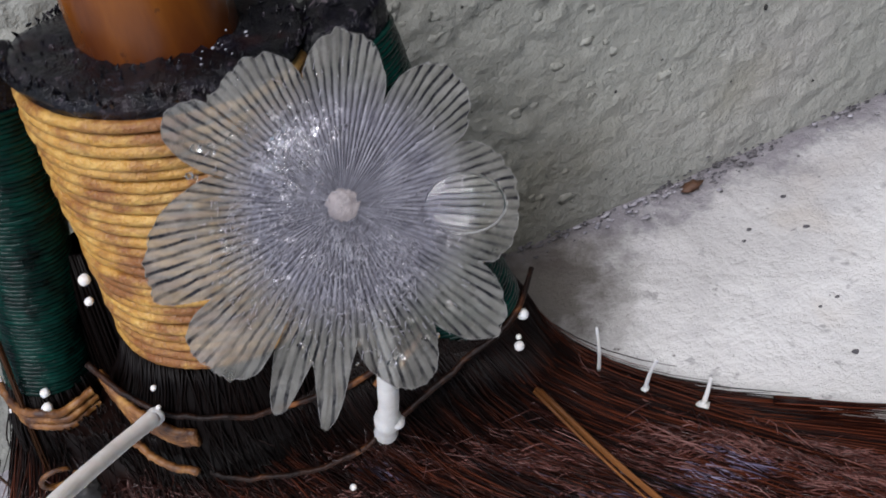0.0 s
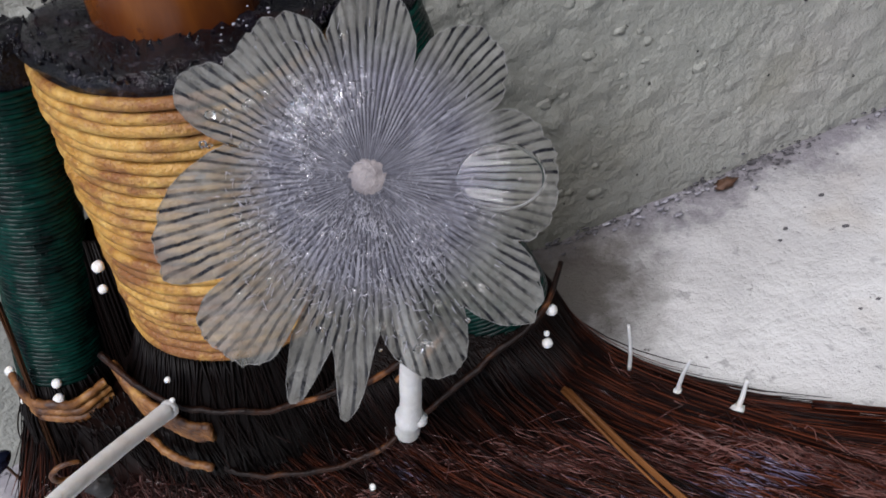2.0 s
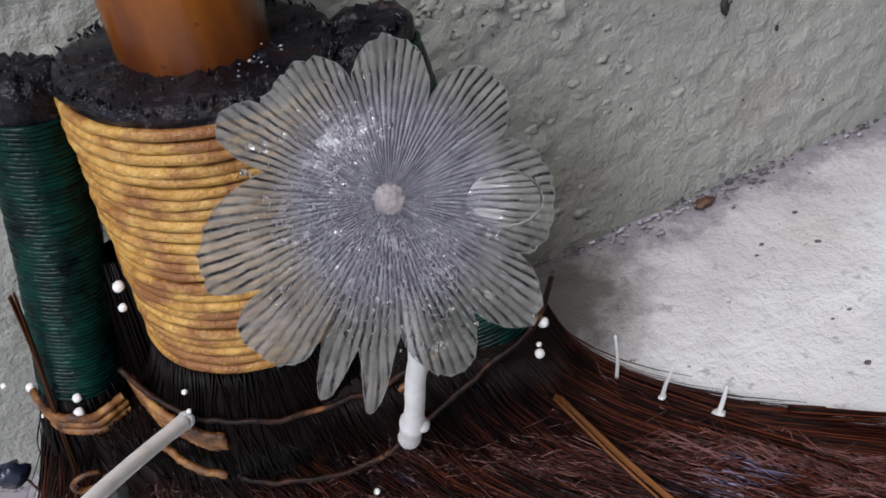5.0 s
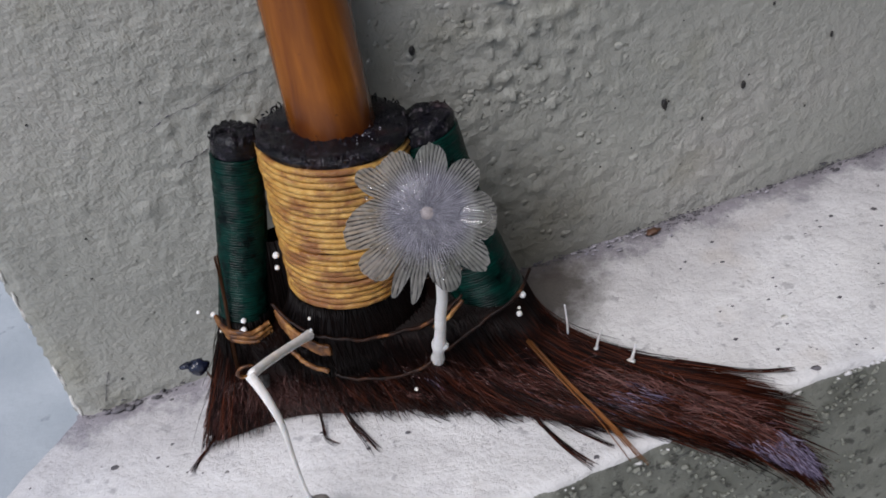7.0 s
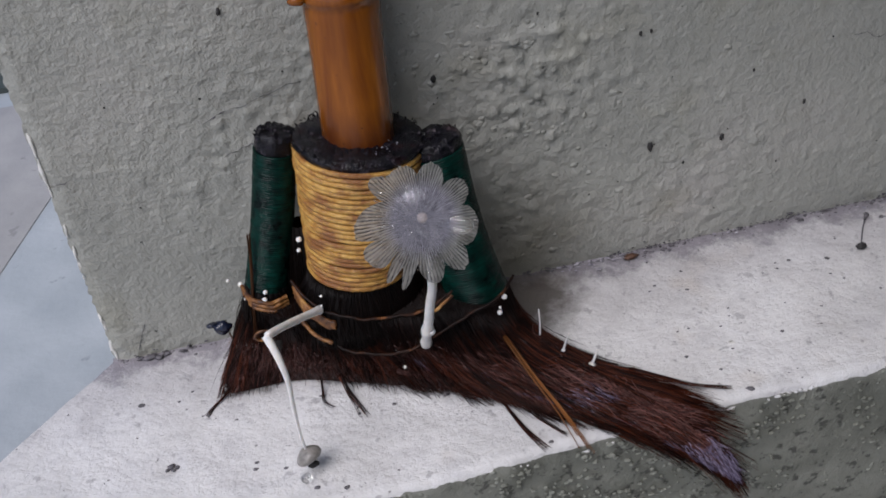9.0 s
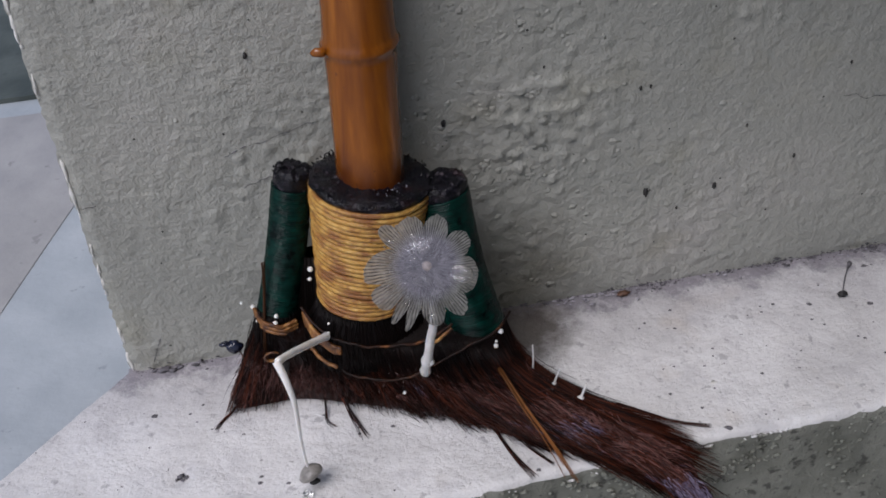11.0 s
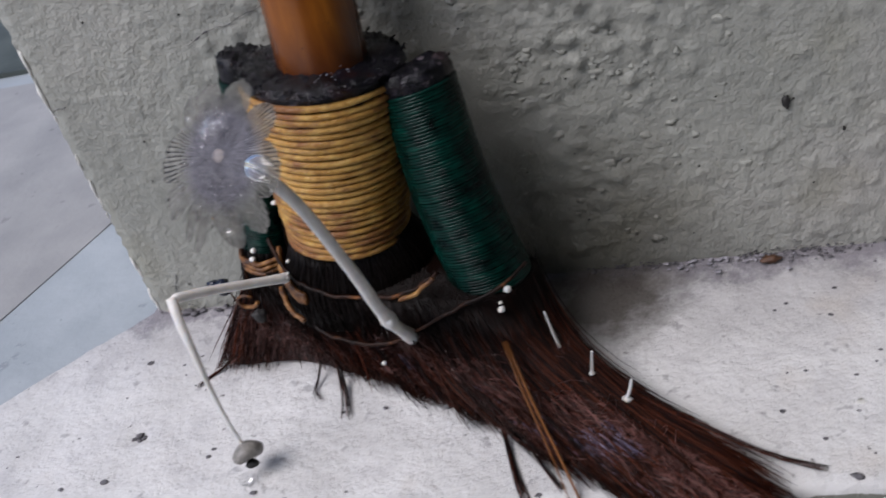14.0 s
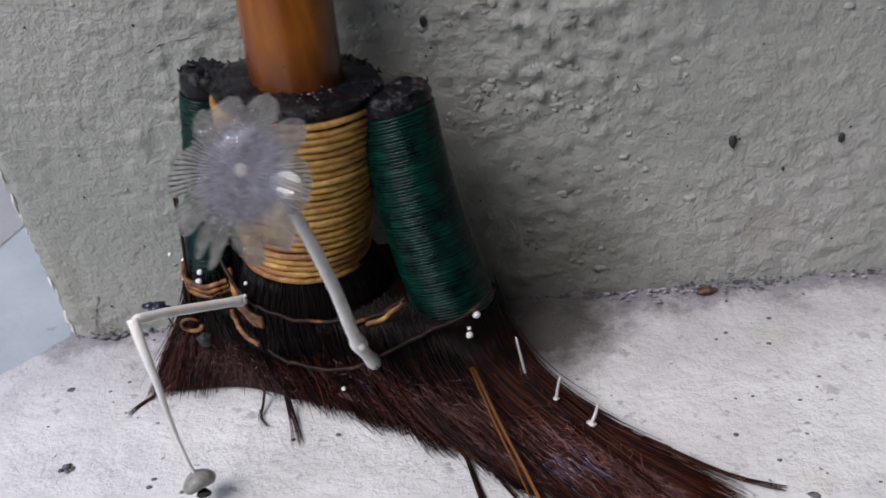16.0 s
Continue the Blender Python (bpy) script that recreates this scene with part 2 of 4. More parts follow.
def bamboo():
    a = Mat("bamboo")
    grain = a.noise(200, 4, 0.6, (1, 1, 0.05))
    base = a.ramp(grain, [(0.3, (0.13, 0.034, 0.002)), (0.55, (0.22, 0.066, 0.004)), (0.75, (0.33, 0.112, 0.009))])
    dark = a.ramp(a.noise(45, 5, 0.65, (1, 1, 0.35)), [(0.55, 0.0), (0.72, 1.0)])
    base = a.mix(a.math("MULTIPLY", dark, 0.75), base, (0.06, 0.017, 0.004))
    mould = a.ramp(a.noise(420, 3, 0.7), [(0.66, 0.0), (0.72, 1.0)])
    base = a.mix(a.math("MULTIPLY", mould, 0.6), base, (0.05, 0.018, 0.01))
    place = a.t.nodes.new("ShaderNodeNewGeometry")
    high = a.t.nodes.new("ShaderNodeSeparateXYZ")
    a.link(place.outputs["Position"], high.inputs[0])
    # Handle turns darker red-brown towards its foot.
    foot_tone = a.math("ADD", a.math("MULTIPLY", a.math("SUBTRACT", high.outputs["Z"], 0.084), 70.0), a.math("MULTIPLY", a.math("SUBTRACT", a.noise(150, 4, 0.6, (1, 1, 0.3)), 0.5), 0.9))
    base = a.mix(a.ramp(foot_tone, [(0.0, 0.85), (0.85, 0.0)]), base, (0.05, 0.010, 0.003))
    a.colour(base).set(Roughness=0.26)
    a.b.inputs["Specular IOR Level"].default_value = 0.5
    a.bump(grain, 0.0002, 0.4)
    return a.m


def tar():
    a = Mat("blackened_fibre")
    base = a.ramp(a.noise(380, 4, 0.7), [(0.45, (0.002, 0.002, 0.0035)), (0.60, (0.009, 0.008, 0.013)), (0.72, (0.12, 0.10, 0.11))])
    rust = a.ramp(a.noise(120, 3), [(0.55, 0.0), (0.7, 1.0)])
    a.colour(a.mix(a.math("MULTIPLY", rust, 0.6), base, (0.022, 0.006, 0.006))).set(Roughness=0.12)
    a.b.inputs["Specular IOR Level"].default_value = 0.28
    a.bump(a.noise(600, 4, 0.7), 0.0009, 0.8)
    return a.m


def bristle(name="bristle", dark=(0.003, 0.001, 0.0008), mid=(0.026, 0.0066, 0.0042), light=(0.17, 0.042, 0.018), rough=0.42, gloss=0.16):
    a = Mat(name)
    island = a.t.nodes.new("ShaderNodeNewGeometry").outputs["Random Per Island"]
    base = a.ramp(island, [(0.0, dark), (0.6, mid), (0.97, light)])
    geo = a.t.nodes.new("ShaderNodeNewGeometry")
    sep = a.t.nodes.new("ShaderNodeSeparateXYZ")
    a.link(geo.outputs["Position"], sep.inputs[0])
    tarred = a.ramp(a.math("MULTIPLY", a.math("ADD", sep.outputs["Z"], a.math("MULTIPLY", a.noise(120, 3), 0.008)), 20.0), [(0.34, 0.0), (0.56, 0.94)])
    base = a.mix(tarred, base, (0.0025, 0.0012, 0.001))
    a.colour(a.mix(a.math("MULTIPLY", a.noise(90, 3), 0.6), base, dark)).set(Roughness=rough)
    a.b.inputs["Specular IOR Level"].default_value = gloss
    return a.m


def mushroom_flesh():
    a = Mat("white_flesh")
    a.colour(a.ramp(a.noise(300, 4), [(0.3, (0.68, 0.66, 0.63)), (0.7, (0.84, 0.825, 0.80))])).set(Roughness=0.42)
    a.b.inputs["Subsurface Weight"].default_value = 0.35
    a.b.inputs["Subsurface Radius"].default_value = (0.0012, 0.0010, 0.0008)
    a.b.inputs["Subsurface Scale"].default_value = 1.0
    a.bump(a.noise(900, 3, 0.6), 0.0003, 0.5)
    return a.m


def cap_skin():
    """Thin wet pleated skin: greyish lavender and denser at the middle, glassy with dark gill lines towards the rim."""
    a = Mat("cap_skin")
    uv = a.t.nodes.new("ShaderNodeUVMap").outputs[0]
    sep = a.t.nodes.new("ShaderNodeSeparateXYZ")
    a.link(uv, sep.inputs[0])
    u, v = sep.outputs[0], sep.outputs[1]
    wob = a.math("MULTIPLY", a.math("SUBTRACT", a.noise(300, 3), 0.5), 0.9)
    saw = a.math("ABSOLUTE", a.math("SUBTRACT", a.math("FRACT", a.math("ADD", u, wob)), 0.5))
    line = a.ramp(saw, [(0.11, 1.0), (0.22, 0.0)])
    outer = a.ramp(v, [(0.50, 0.0), (0.74, 1.0)])
    patch = a.ramp(a.noise(260, 4, 0.6), [(0.34, 0.25), (0.56, 1.0)])
    line = a.math("MULTIPLY", line, a.math("MULTIPLY", patch, a.math("ADD", 0.75, a.math("MULTIPLY", outer, 0.25))))
    streak = a.noise(1.0, 4, 0.7, (1.3, 5.0, 1.0), uv)
    mid = a.ramp(streak, [(0.3, (0.12, 0.116, 0.145)), (0.52, (0.26, 0.255, 0.295)), (0.78, (0.54, 0.535, 0.59))])
    rim = a.ramp(a.noise(240, 4, 0.6), [(0.3, (0.15, 0.147, 0.128)), (0.7, (0.36, 0.352, 0.325))])
    skin = a.mix(outer, mid, rim)
    skin = a.mix(line, skin, (0.012, 0.012, 0.016))
    a.colour(skin).set(Roughness=a.ramp(a.noise(420, 3, 0.6), [(0.4, 0.12), (0.6, 0.38)]))
    a.b.inputs["Specular IOR Level"].default_value = 0.35
    grain = a.math("ADD", a.noise(1100, 3, 0.75), a.math("MULTIPLY", streak, 0.8))
    a.bump(grain, 0.0007, 0.8)
    tl = a.t.nodes.new("ShaderNodeBsdfTranslucent")
    a.link(skin, tl.inputs[0])
    tr = a.t.nodes.new("ShaderNodeBsdfTransparent")
    m1 = a.t.nodes.new("ShaderNodeMixShader")
    m1.inputs[0].default_value = 0.24
    a.link(a.b.outputs[0], m1.inputs[1])
    a.link(tl.outputs[0], m1.inputs[2])
    clear = a.math("MULTIPLY", a.math("SUBTRACT", 1.0, line), a.math("MULTIPLY", outer, 0.30))
    m2 = a.t.nodes.new("ShaderNodeMixShader")
    a.link(clear, m2.inputs[0])
    a.link(m1.outputs[0], m2.inputs[1])
    a.link(tr.outputs[0], m2.inputs[2])
    a.link(m2.outputs[0], a.out.inputs[0])
    return a.m


def water():
    a = Mat("water")
    a.colour((1, 1, 1)).set(Roughness=0.0, IOR=1.33)
    a.b.inputs["Transmission Weight"].default_value = 1.0
    a.b.inputs["Specular IOR Level"].default_value = 1.0
    return a.m


def plain(name, dark, light, rough=0.5, scale=300, relief=0.0003):
    a = Mat(name)
    a.colour(a.ramp(a.noise(scale, 4, 0.6), [(0.3, dark), (0.7, light)])).set(Roughness=rough)
    a.bump(a.noise(scale * 2, 3, 0.6), relief, 0.6)
    return a.m


WALL, LEDGE = wall_paint(), ledge_paint()
BLUE = cement("blue_cement", (0.30, 0.335, 0.36), (0.40, 0.435, 0.46))
GREY = cement("grey_cement", (0.27, 0.27, 0.27), (0.36, 0.355, 0.35))
MOSS = cement("mossy_cement", (0.04, 0.05, 0.045), (0.09, 0.105, 0.095))
YELLOW, GREEN, BROWN, TAN = cord_yellow(), cord_green(), cord_brown(), cord_tan()
BAMBOO, TAR, FLESH, CAP, WATER = bamboo(), tar(), mushroom_flesh(), cap_skin(), water()
BRISTLE = bristle()
TARRED = bristle("tarred_fibre", (0.002, 0.001, 0.0008), (0.006, 0.0026, 0.0016), (0.04, 0.012, 0.006), 0.42, 0.12)
FRIZZ = bristle("stray_hair", (0.02, 0.006, 0.005), (0.10, 0.030, 0.022), (0.28, 0.13, 0.11), 0.28, 0.45)
STRAW = bristle("straw", (0.10, 0.035, 0.01), (0.22, 0.085, 0.022), (0.36, 0.16, 0.05), 0.45)
GRIME = plain("grime", (0.045, 0.042, 0.045), (0.17, 0.16, 0.175), 0.8, 500)
SCALE = plain("cap_scale", (0.26, 0.25, 0.285), (0.50, 0.49, 0.54), 0.3, 900)
GILL = plain("gill_edge", (0.05, 0.048, 0.045), (0.30, 0.29, 0.28), 0.3, 1200)
# Colour of mouldy tail tips, also painted as sky sheen on the bristles' front.
MOULD_SHEEN = bristle("mould_sheen_hair", (0.05, 0.038, 0.065), (0.17, 0.14, 0.22), (0.42, 0.37, 0.50), 0.35, 0.4)
SOOT = plain("black_speck", (0.006, 0.006, 0.007), (0.03, 0.027, 0.025), 0.6, 700)
INK = plain("ink_blue_skin", (0.004, 0.006, 0.014), (0.015, 0.02, 0.045), 0.18, 400)
GREYCAP = plain("grey_cap_skin", (0.15, 0.14, 0.125), (0.30, 0.28, 0.26), 0.35, 500)
CREAM = plain("cream_disc", (0.16, 0.14, 0.145), (0.29, 0.255, 0.25), 0.5, 900)
FLAKE = plain("paint_flake", (0.16, 0.15, 0.18), (0.50, 0.48, 0.53), 0.6, 500)
BROWNBIT = plain("brown_scrap", (0.05, 0.022, 0.012), (0.14, 0.07, 0.04), 0.6, 500)
LIME = plain("lime_edge", (0.55, 0.54, 0.50), (0.78, 0.77, 0.74), 0.8, 300)


# ---------------- the setting ----------------
def spaced(a, b, c, fine, coarse):
    """Close steps from a to b, then widening ones to c."""
    out = list(np.arange(a, b, fine))
    step = fine
    x = b
    while x < c:
        out.append(x)
        step = min(step * 1.6, coarse)
        x += step
    return out + [c]


CORNER_X = -0.0921


def wall():
    buf = Buf()
    xs, zs = spaced(CORNER_X, 0.27, 2.0, 0.0013, 0.4), spaced(-0.004, 0.17, 2.4, 0.0013, 0.4)
    rows = []
    for z in zs:
        row = []
        for x in xs:
            near = max(0.0, min(1.0, (0.3 - x) / 0.05)) * max(0.0, min(1.0, (0.22 - z) / 0.05))
            p = Vector((x * 60, 0, z * 60))
            lump = noise.noise(p) * 0.5 + noise.noise(p * 2.7) * 0.35
            pimple = max(0.0, noise.noise(p * 5.5 + Vector((3, 1, 7))) - 0.35) * 1.6
            fine = noise.noise(p * 9.0) * 0.5 + noise.noise(p * 4.2 + Vector((9, 2, 4)))
            patchy = 0.55 + 0.9 * noise.noise(p * 0.35 + Vector((1, 8, 3)))
            crust = 1 + 2.4 * math.exp(-((x - 0.044) ** 2 / 0.0012 + (z - 0.085) ** 2 / 0.0040))
            flake = max(0.0, noise.noise(p * 3.3 + Vector((5, 5, 1))) - 0.15)
            y = -near * (lump * 0.00040 + max(0.1, patchy) * crust * (pimple * 0.0020 + flake * 0.0011 + fine * 0.00036))
            edge = max(0.0, 1 - (x - CORNER_X) / 0.004)
            y += edge * (0.0016 + 0.0012 * noise.noise(Vector((z * 260, 3, 0))))
            dx = (0.0011 * noise.noise(Vector((z * 150, 9, 1))) + 0.0007 * noise.noise(Vector((z * 480, 2, 1)))) if x == xs[0] else 0.0
            row.append(Vector((x + dx, y, z)))
        rows.append(row)
    buf.grid(rows)
    side = [[Vector((r[0].x, r[0].y, r[0].z)), Vector((r[0].x + 0.001, 0.16, r[0].z))] for r in rows]
    buf.grid([[a for a, _ in side], [b for _, b in side]])
    back = [Vector((CORNER_X + 0.001, 0.16, -0.004)), Vector((2.0, 0.16, -0.004)), Vector((2.0, 0.16, 2.4)), Vector((CORNER_X + 0.001, 0.16, 2.4))]
    buf.grid([back[:2], [back[3], back[2]]])
    top = [Vector((CORNER_X, 0.0, 2.4)), Vector((2.0, 0.0, 2.4)), Vector((2.0, 0.16, 2.4)), Vector((CORNER_X, 0.16, 2.4))]
    buf.grid([top[:2], [top[3], top[2]]])
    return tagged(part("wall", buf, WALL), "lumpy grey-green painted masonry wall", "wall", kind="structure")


def front_y(x):
    return -0.0825 + (0.045 if x > 0.03 else -0.005) * max(-0.14, min(0.1, x - 0.03)) + 0.0012 * noise.noise(Vector((x * 30, 1, 0)))


def ledge():
    buf = Buf()
    us = spaced(0.0, 0.40, 2.0, 0.002, 0.4)
    fr = [i / 44 for i in range(45)]
    rows = []
    for f in fr:
        row = []
        for u in us:
            y0 = 0.002
            left = CORNER_X - 0.001
            x_guess = left + u
            yf = front_y(x_guess)
            y = lerp(y0, yf + 0.002, f)
            x = left + 0.95 * min(0.0, y) * max(0.0, 1 - u / 0.3) + u
            p = Vector((x * 70, y * 70, 0))
            z = 0.0005 * noise.noise(p) + 0.00035 * noise.noise(p * 3.1)
            for hx, hy in ((-0.0731, -0.0533),):
                d = Vector((x - hx, y - hy)).length
                z -= 0.0022 * math.exp(-(d / 0.0026) ** 2)
            row.append(Vector((x, y, z)))
        rows.append(row)
    last = rows[-1]
    for drop, out in ((0.0007, 0.0013), (0.002, 0.002), (0.004, 0.0022), (0.007, 0.0022), (0.010, 0.0022), (0.014, 0.0022), (0.019, 0.0022), (0.025, 0.0022), (0.033, 0.0022), (0.045, 0.0022), (0.07, 0.0022), (0.15, 0.0022)):
        row = []
        for p in last:
            q = Vector((p.x * 110, p.y * 40, drop * 110))
            row.append(Vector((p.x, p.y - out - (0.0007 * noise.noise(q) + 0.0004 * noise.noise(q * 2.6)) * min(1, drop / 0.004), p.z - drop)))
        rows.append(row)
    buf.grid(rows)
    lip = [r[0] for r in rows]
    buf.grid([lip, [Vector((p.x + 0.001, p.y, min(p.z, -0.15))) for p in lip]])
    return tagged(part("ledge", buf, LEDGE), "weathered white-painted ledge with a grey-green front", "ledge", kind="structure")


def slab(name, outline, top, thick, material, label, category):
    buf = Buf()
    n = len(outline)
    buf.v = [Vector((x, y, top)) for x, y in outline] + [Vector((x, y, top - thick)) for x, y in outline]
    buf.f.append(tuple(range(n)))
    buf.f.append(tuple(reversed(range(n, 2 * n))))
    for i in range(n):
        j = (i + 1) % n
        buf.f.append((i, n + i, n + j, j))
    return tagged(part(name, buf, material, smooth=False), label, category, kind="structure")


wall()
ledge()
slab("floor", [(-3.0, -0.0905), (-0.1775, -0.0905), (-0.093, -0.0015), (-0.092, 0.17), (3.0, 0.17), (3.0, 3.0), (-3.0, 3.0)], -0.004, 0.12, BLUE, "smooth blue-grey cement floor", "floor")
slab("pavement", [(-1.6, -0.088), (-0.1905, -0.088), (-0.1330, 0.098), (-0.0960, 0.215), (-1.6, 0.242)], -0.0036, 0.0003, GREY, "dull grey cement paving strip", "paving")
slab("floor_border", [(-1.6, 0.246), (-0.09, 0.232), (0.5, 0.232), (0.5, 0.42), (-1.6, 0.42)], -0.001, 0.0027, MOSS, "dark mossy cement border strip", "paving")
# Unseen walls added to block light, dark so that little bounces back.
slab("added_wall_side", [(0.34, -1.5), (0.46, -1.5), (0.46, -0.002), (0.34, -0.002)], 0.72, 0.87, MOSS, "plain dark wall added unseen to block light from the right", "wall")
slab("added_wall_front", [(-0.12, -1.62), (0.46, -1.62), (0.46, -1.502), (-0.12, -1.502)], 0.72, 0.87, MOSS, "plain dark wall added unseen opposite the broom to block light", "wall")
# Slab added overhead, out of view, so that light falls off rightwards.
slab("ceiling", [(-0.02, -1.62), (0.46, -1.62), (0.46, -0.002), (-0.02, -0.002)], 0.80, 0.078, WALL, "plain painted slab added overhead, unseen, to shade the right", "ceiling")
slab("ground", [(-60, -60), (60, -60), (60, 60), (-60, 60)], -0.15, 0.1, GREY, "grey cement ground below the ledge", "ground")


# ---------------- the broom ----------------
broom = thing("broom", "bamboo-handled broom of dark wet bristles bound with yellow and green cord", "broom", (-0.002, -0.03, 0.0))
HEAD_LOW, HEAD_TOP = Vector((-0.0056, -0.0254, 0.0402)), Vector((0.0010, -0.0232, 0.0815))


def frame_of(low, top):
    d = (top - low).normalized()
    e = Vector((1, 0, 0))
    e = (e - d * e.dot(d)).normalized()
    return d, e, d.cross(e)


def bundle(name, low, top, r_low, r_top, turns, cord, cord_mat, label, bow=0.0, rim=0.006, turn_label="", squash=1.0):
    """A fibre core with a lumpy blackened end and a cord wound round it, each turn a piece."""
    d, ex, ey = frame_of(low, top)
    length = (top - low).length

    def centre(t):
        return low.lerp(top, t) + ex * bow * sin(pi * t)

    def radius(t):
        return lerp(r_low, r_top, t)

    core = Buf()
    rows, seg = [], 44
    stops = [(-0.06, 0.9)] + [(i / 8, 1.0) for i in range(9)]
    for t, k in stops:
        r = (radius(t) - cord * 0.9) * k
        rows.append([centre(t) + ex * (cos(2 * pi * i / seg) * r) + ey * (sin(2 * pi * i / seg) * r * squash) for i in range(seg)])
    r = radius(1.0)
    for h, k in ((0.15, 0.97), (0.45, 1.0), (0.75, 0.98), (0.95, 0.9), (1.03, 0.75), (1.0, 0.5), (0.96, 0.2)):
        row = []
        for i in range(seg):
            w = 2 * pi * i / seg
            q = Vector((cos(w) * 3, sin(w) * 3, h * 2 + r * 900))
            kk = k * (1 + 0.06 * noise.noise(q) + 0.05 * noise.noise(q * 3))
            lift = rim * (h + 0.30 * noise.noise(q * 1.7) * (1 if h > 0.5 else 0.2)) + (0.0007 * noise.noise(q * 4.1) if h > 0.5 else 0)
            row.append(centre(1.0) + d * lift + ex * (cos(w) * r * kk) + ey * (sin(w) * r * kk * squash))
        rows.append(row)
    base = core.grid(rows, wrap=True)
    core.fan([base + (len(rows) - 1) * seg + i for i in range(seg)])
    body = part(name, own(broom, core), TAR, broom, label)
    for i in range(turns):
        t = (i + 0.5) / turns
        ring, n = [], 60
        tip, tip2 = rnd.uniform(-0.011, 0.011), rnd.uniform(-0.011, 0.011)
        rr = radius(t) - cord * 0.55 + rnd.uniform(-0.12, 0.12) * cord
        for k in range(n):
            w = 2 * pi * k / n
            wob = cord * 0.34 * noise.noise(Vector((cos(w) * 2.2, sin(w) * 2.2, i * 3.7 + r_top * 500)))
            ring.append(centre(t) + ex * (cos(w) * (rr + wob)) + ey * (sin(w) * (rr + wob) * squash) + d * (rr * (tip * cos(w) + tip2 * sin(w)) + wob * 0.8))
        buf = Buf()
        thick = cord * rnd.uniform(0.92, 1.1)
        buf.tube(ring, [thick * (1 + 0.22 * noise.noise(Vector((k * 0.45, i * 5.1, 2)))) for k in range(n)], 8, closed=True)
        part("cord_turn", own(broom, buf), cord_mat, body, turn_label if i == 0 else "")
    ends = Buf()
    for _ in range(int(620 * r_top / 0.018)):
        w, q = rnd.uniform(0, 2 * pi), rnd.uniform(0.3, 1.03)
        p = centre(1.0) + d * rim * 0.75 + ex * (cos(w) * r * q) + ey * (sin(w) * r * q * squash)
        tip = p + d * rnd.uniform(0.0003, 0.0012) + Vector((rnd.uniform(-1, 1), rnd.uniform(-1, 1), 0)) * 0.0008
        ends.tube([p, p.lerp(tip, 0.6), tip], [0.00028, 0.00022, 0.0001], 4)
    part("fibre_ends", own(broom, ends), TAR, body, kind="stuff")
    return body


def handle():
    buf = Buf()
    low, top = 0.076, 0.69
    seg, rows = 36, []
    node = 0.1258
    for i in range(110):
        z = lerp(low, 0.19, i / 89) if i < 90 else lerp(0.19, top, (i - 89) / 20)
        c = Vector((0.0012 + 0.045 * (z - low), -0.0114 - 0.0126 * math.exp((low - z) / 0.055), z))
        gap = min(abs(z - nz) for nz in (node, node + 0.27))
        r = 0.0103 + 0.0009 * math.exp(-(gap / 0.0012) ** 2) + 0.0004 * math.exp(-(gap / 0.006) ** 2)
        r -= 0.0005 * math.exp(-((z - node + 0.0028) / 0.0007) ** 2)
        rows.append([c + Vector((cos(2 * pi * k / seg) * r, sin(2 * pi * k / seg) * r, 0)) for k in range(seg)])
    base = buf.grid(rows, wrap=True)
    buf.fan([base + (len(rows) - 1) * seg + k for k in range(seg)])
    buf.fan([base + k for k in range(seg)], True)
    ob = part("handle", own(broom, buf), BAMBOO, broom, "varnished orange-brown bamboo handle")
    stub = Buf()
    stub.blob((-0.0085, -0.0215, 0.1262), 0.0019, 10, 6, (1.2, 0.8, 0.8), 0.3, 2)
    part("branch_scar", own(broom, stub), BAMBOO, ob)


bundle("centre_core", HEAD_LOW, HEAD_TOP, 0.0150, 0.0188, 24, 0.00088, YELLOW, "fibre core wound with stained yellow cord", rim=0.0030, turn_label="stained golden-yellow twine")
bundle("side_core", Vector((-0.0345, -0.0165, 0.0335)), Vector((-0.0228, -0.0142, 0.0795)), 0.0066, 0.0062, 66, 0.00044, GREEN, "slim bundle wound with dark green cord", bow=0.0006, turn_label="glossy dark green cord")
bundle("side_core", Vector((0.0295, -0.0345, 0.027)), Vector((0.0224, -0.0248, 0.0752)), 0.0096, 0.0088, 68, 0.00044, GREEN, "thicker bundle wound with dark green cord", bow=-0.0014, rim=0.0045, turn_label="glossy dark green cord")
handle()



def waist(profile, squash, count):
    """A bundle's blackened neck under its winding, or a gap filler, with upright fibres."""
    buf = Buf()
    seg = 40
    buf.grid([[Vector((x + cos(2 * pi * k / seg) * r, y + sin(2 * pi * k / seg) * r * squash, z)) for k in range(seg)] for x, y, z, r in profile], wrap=True)
    neck = part("neck", own(broom, buf), TARRED, broom, "black tarred fibre, neck or added filler of a shaded gap")
    hair = Buf()
    for _ in range(count):
        w = rnd.uniform(pi * 0.8, pi * 2.2)
        drift, out = rnd.gauss(0, 0.03), rnd.uniform(0.0, 0.0005)
        pts = [Vector((x + cos(w + drift * n) * (r + out), y + sin(w + drift * n) * (r + out) * squash, z)) for n, (x, y, z, r) in enumerate(profile)]
        k = rnd.uniform(0.00012, 0.00026)
        hair.tube(pts, k, 4)
    part("neck_fibres", own(broom, hair), TARRED, neck, kind="stuff")


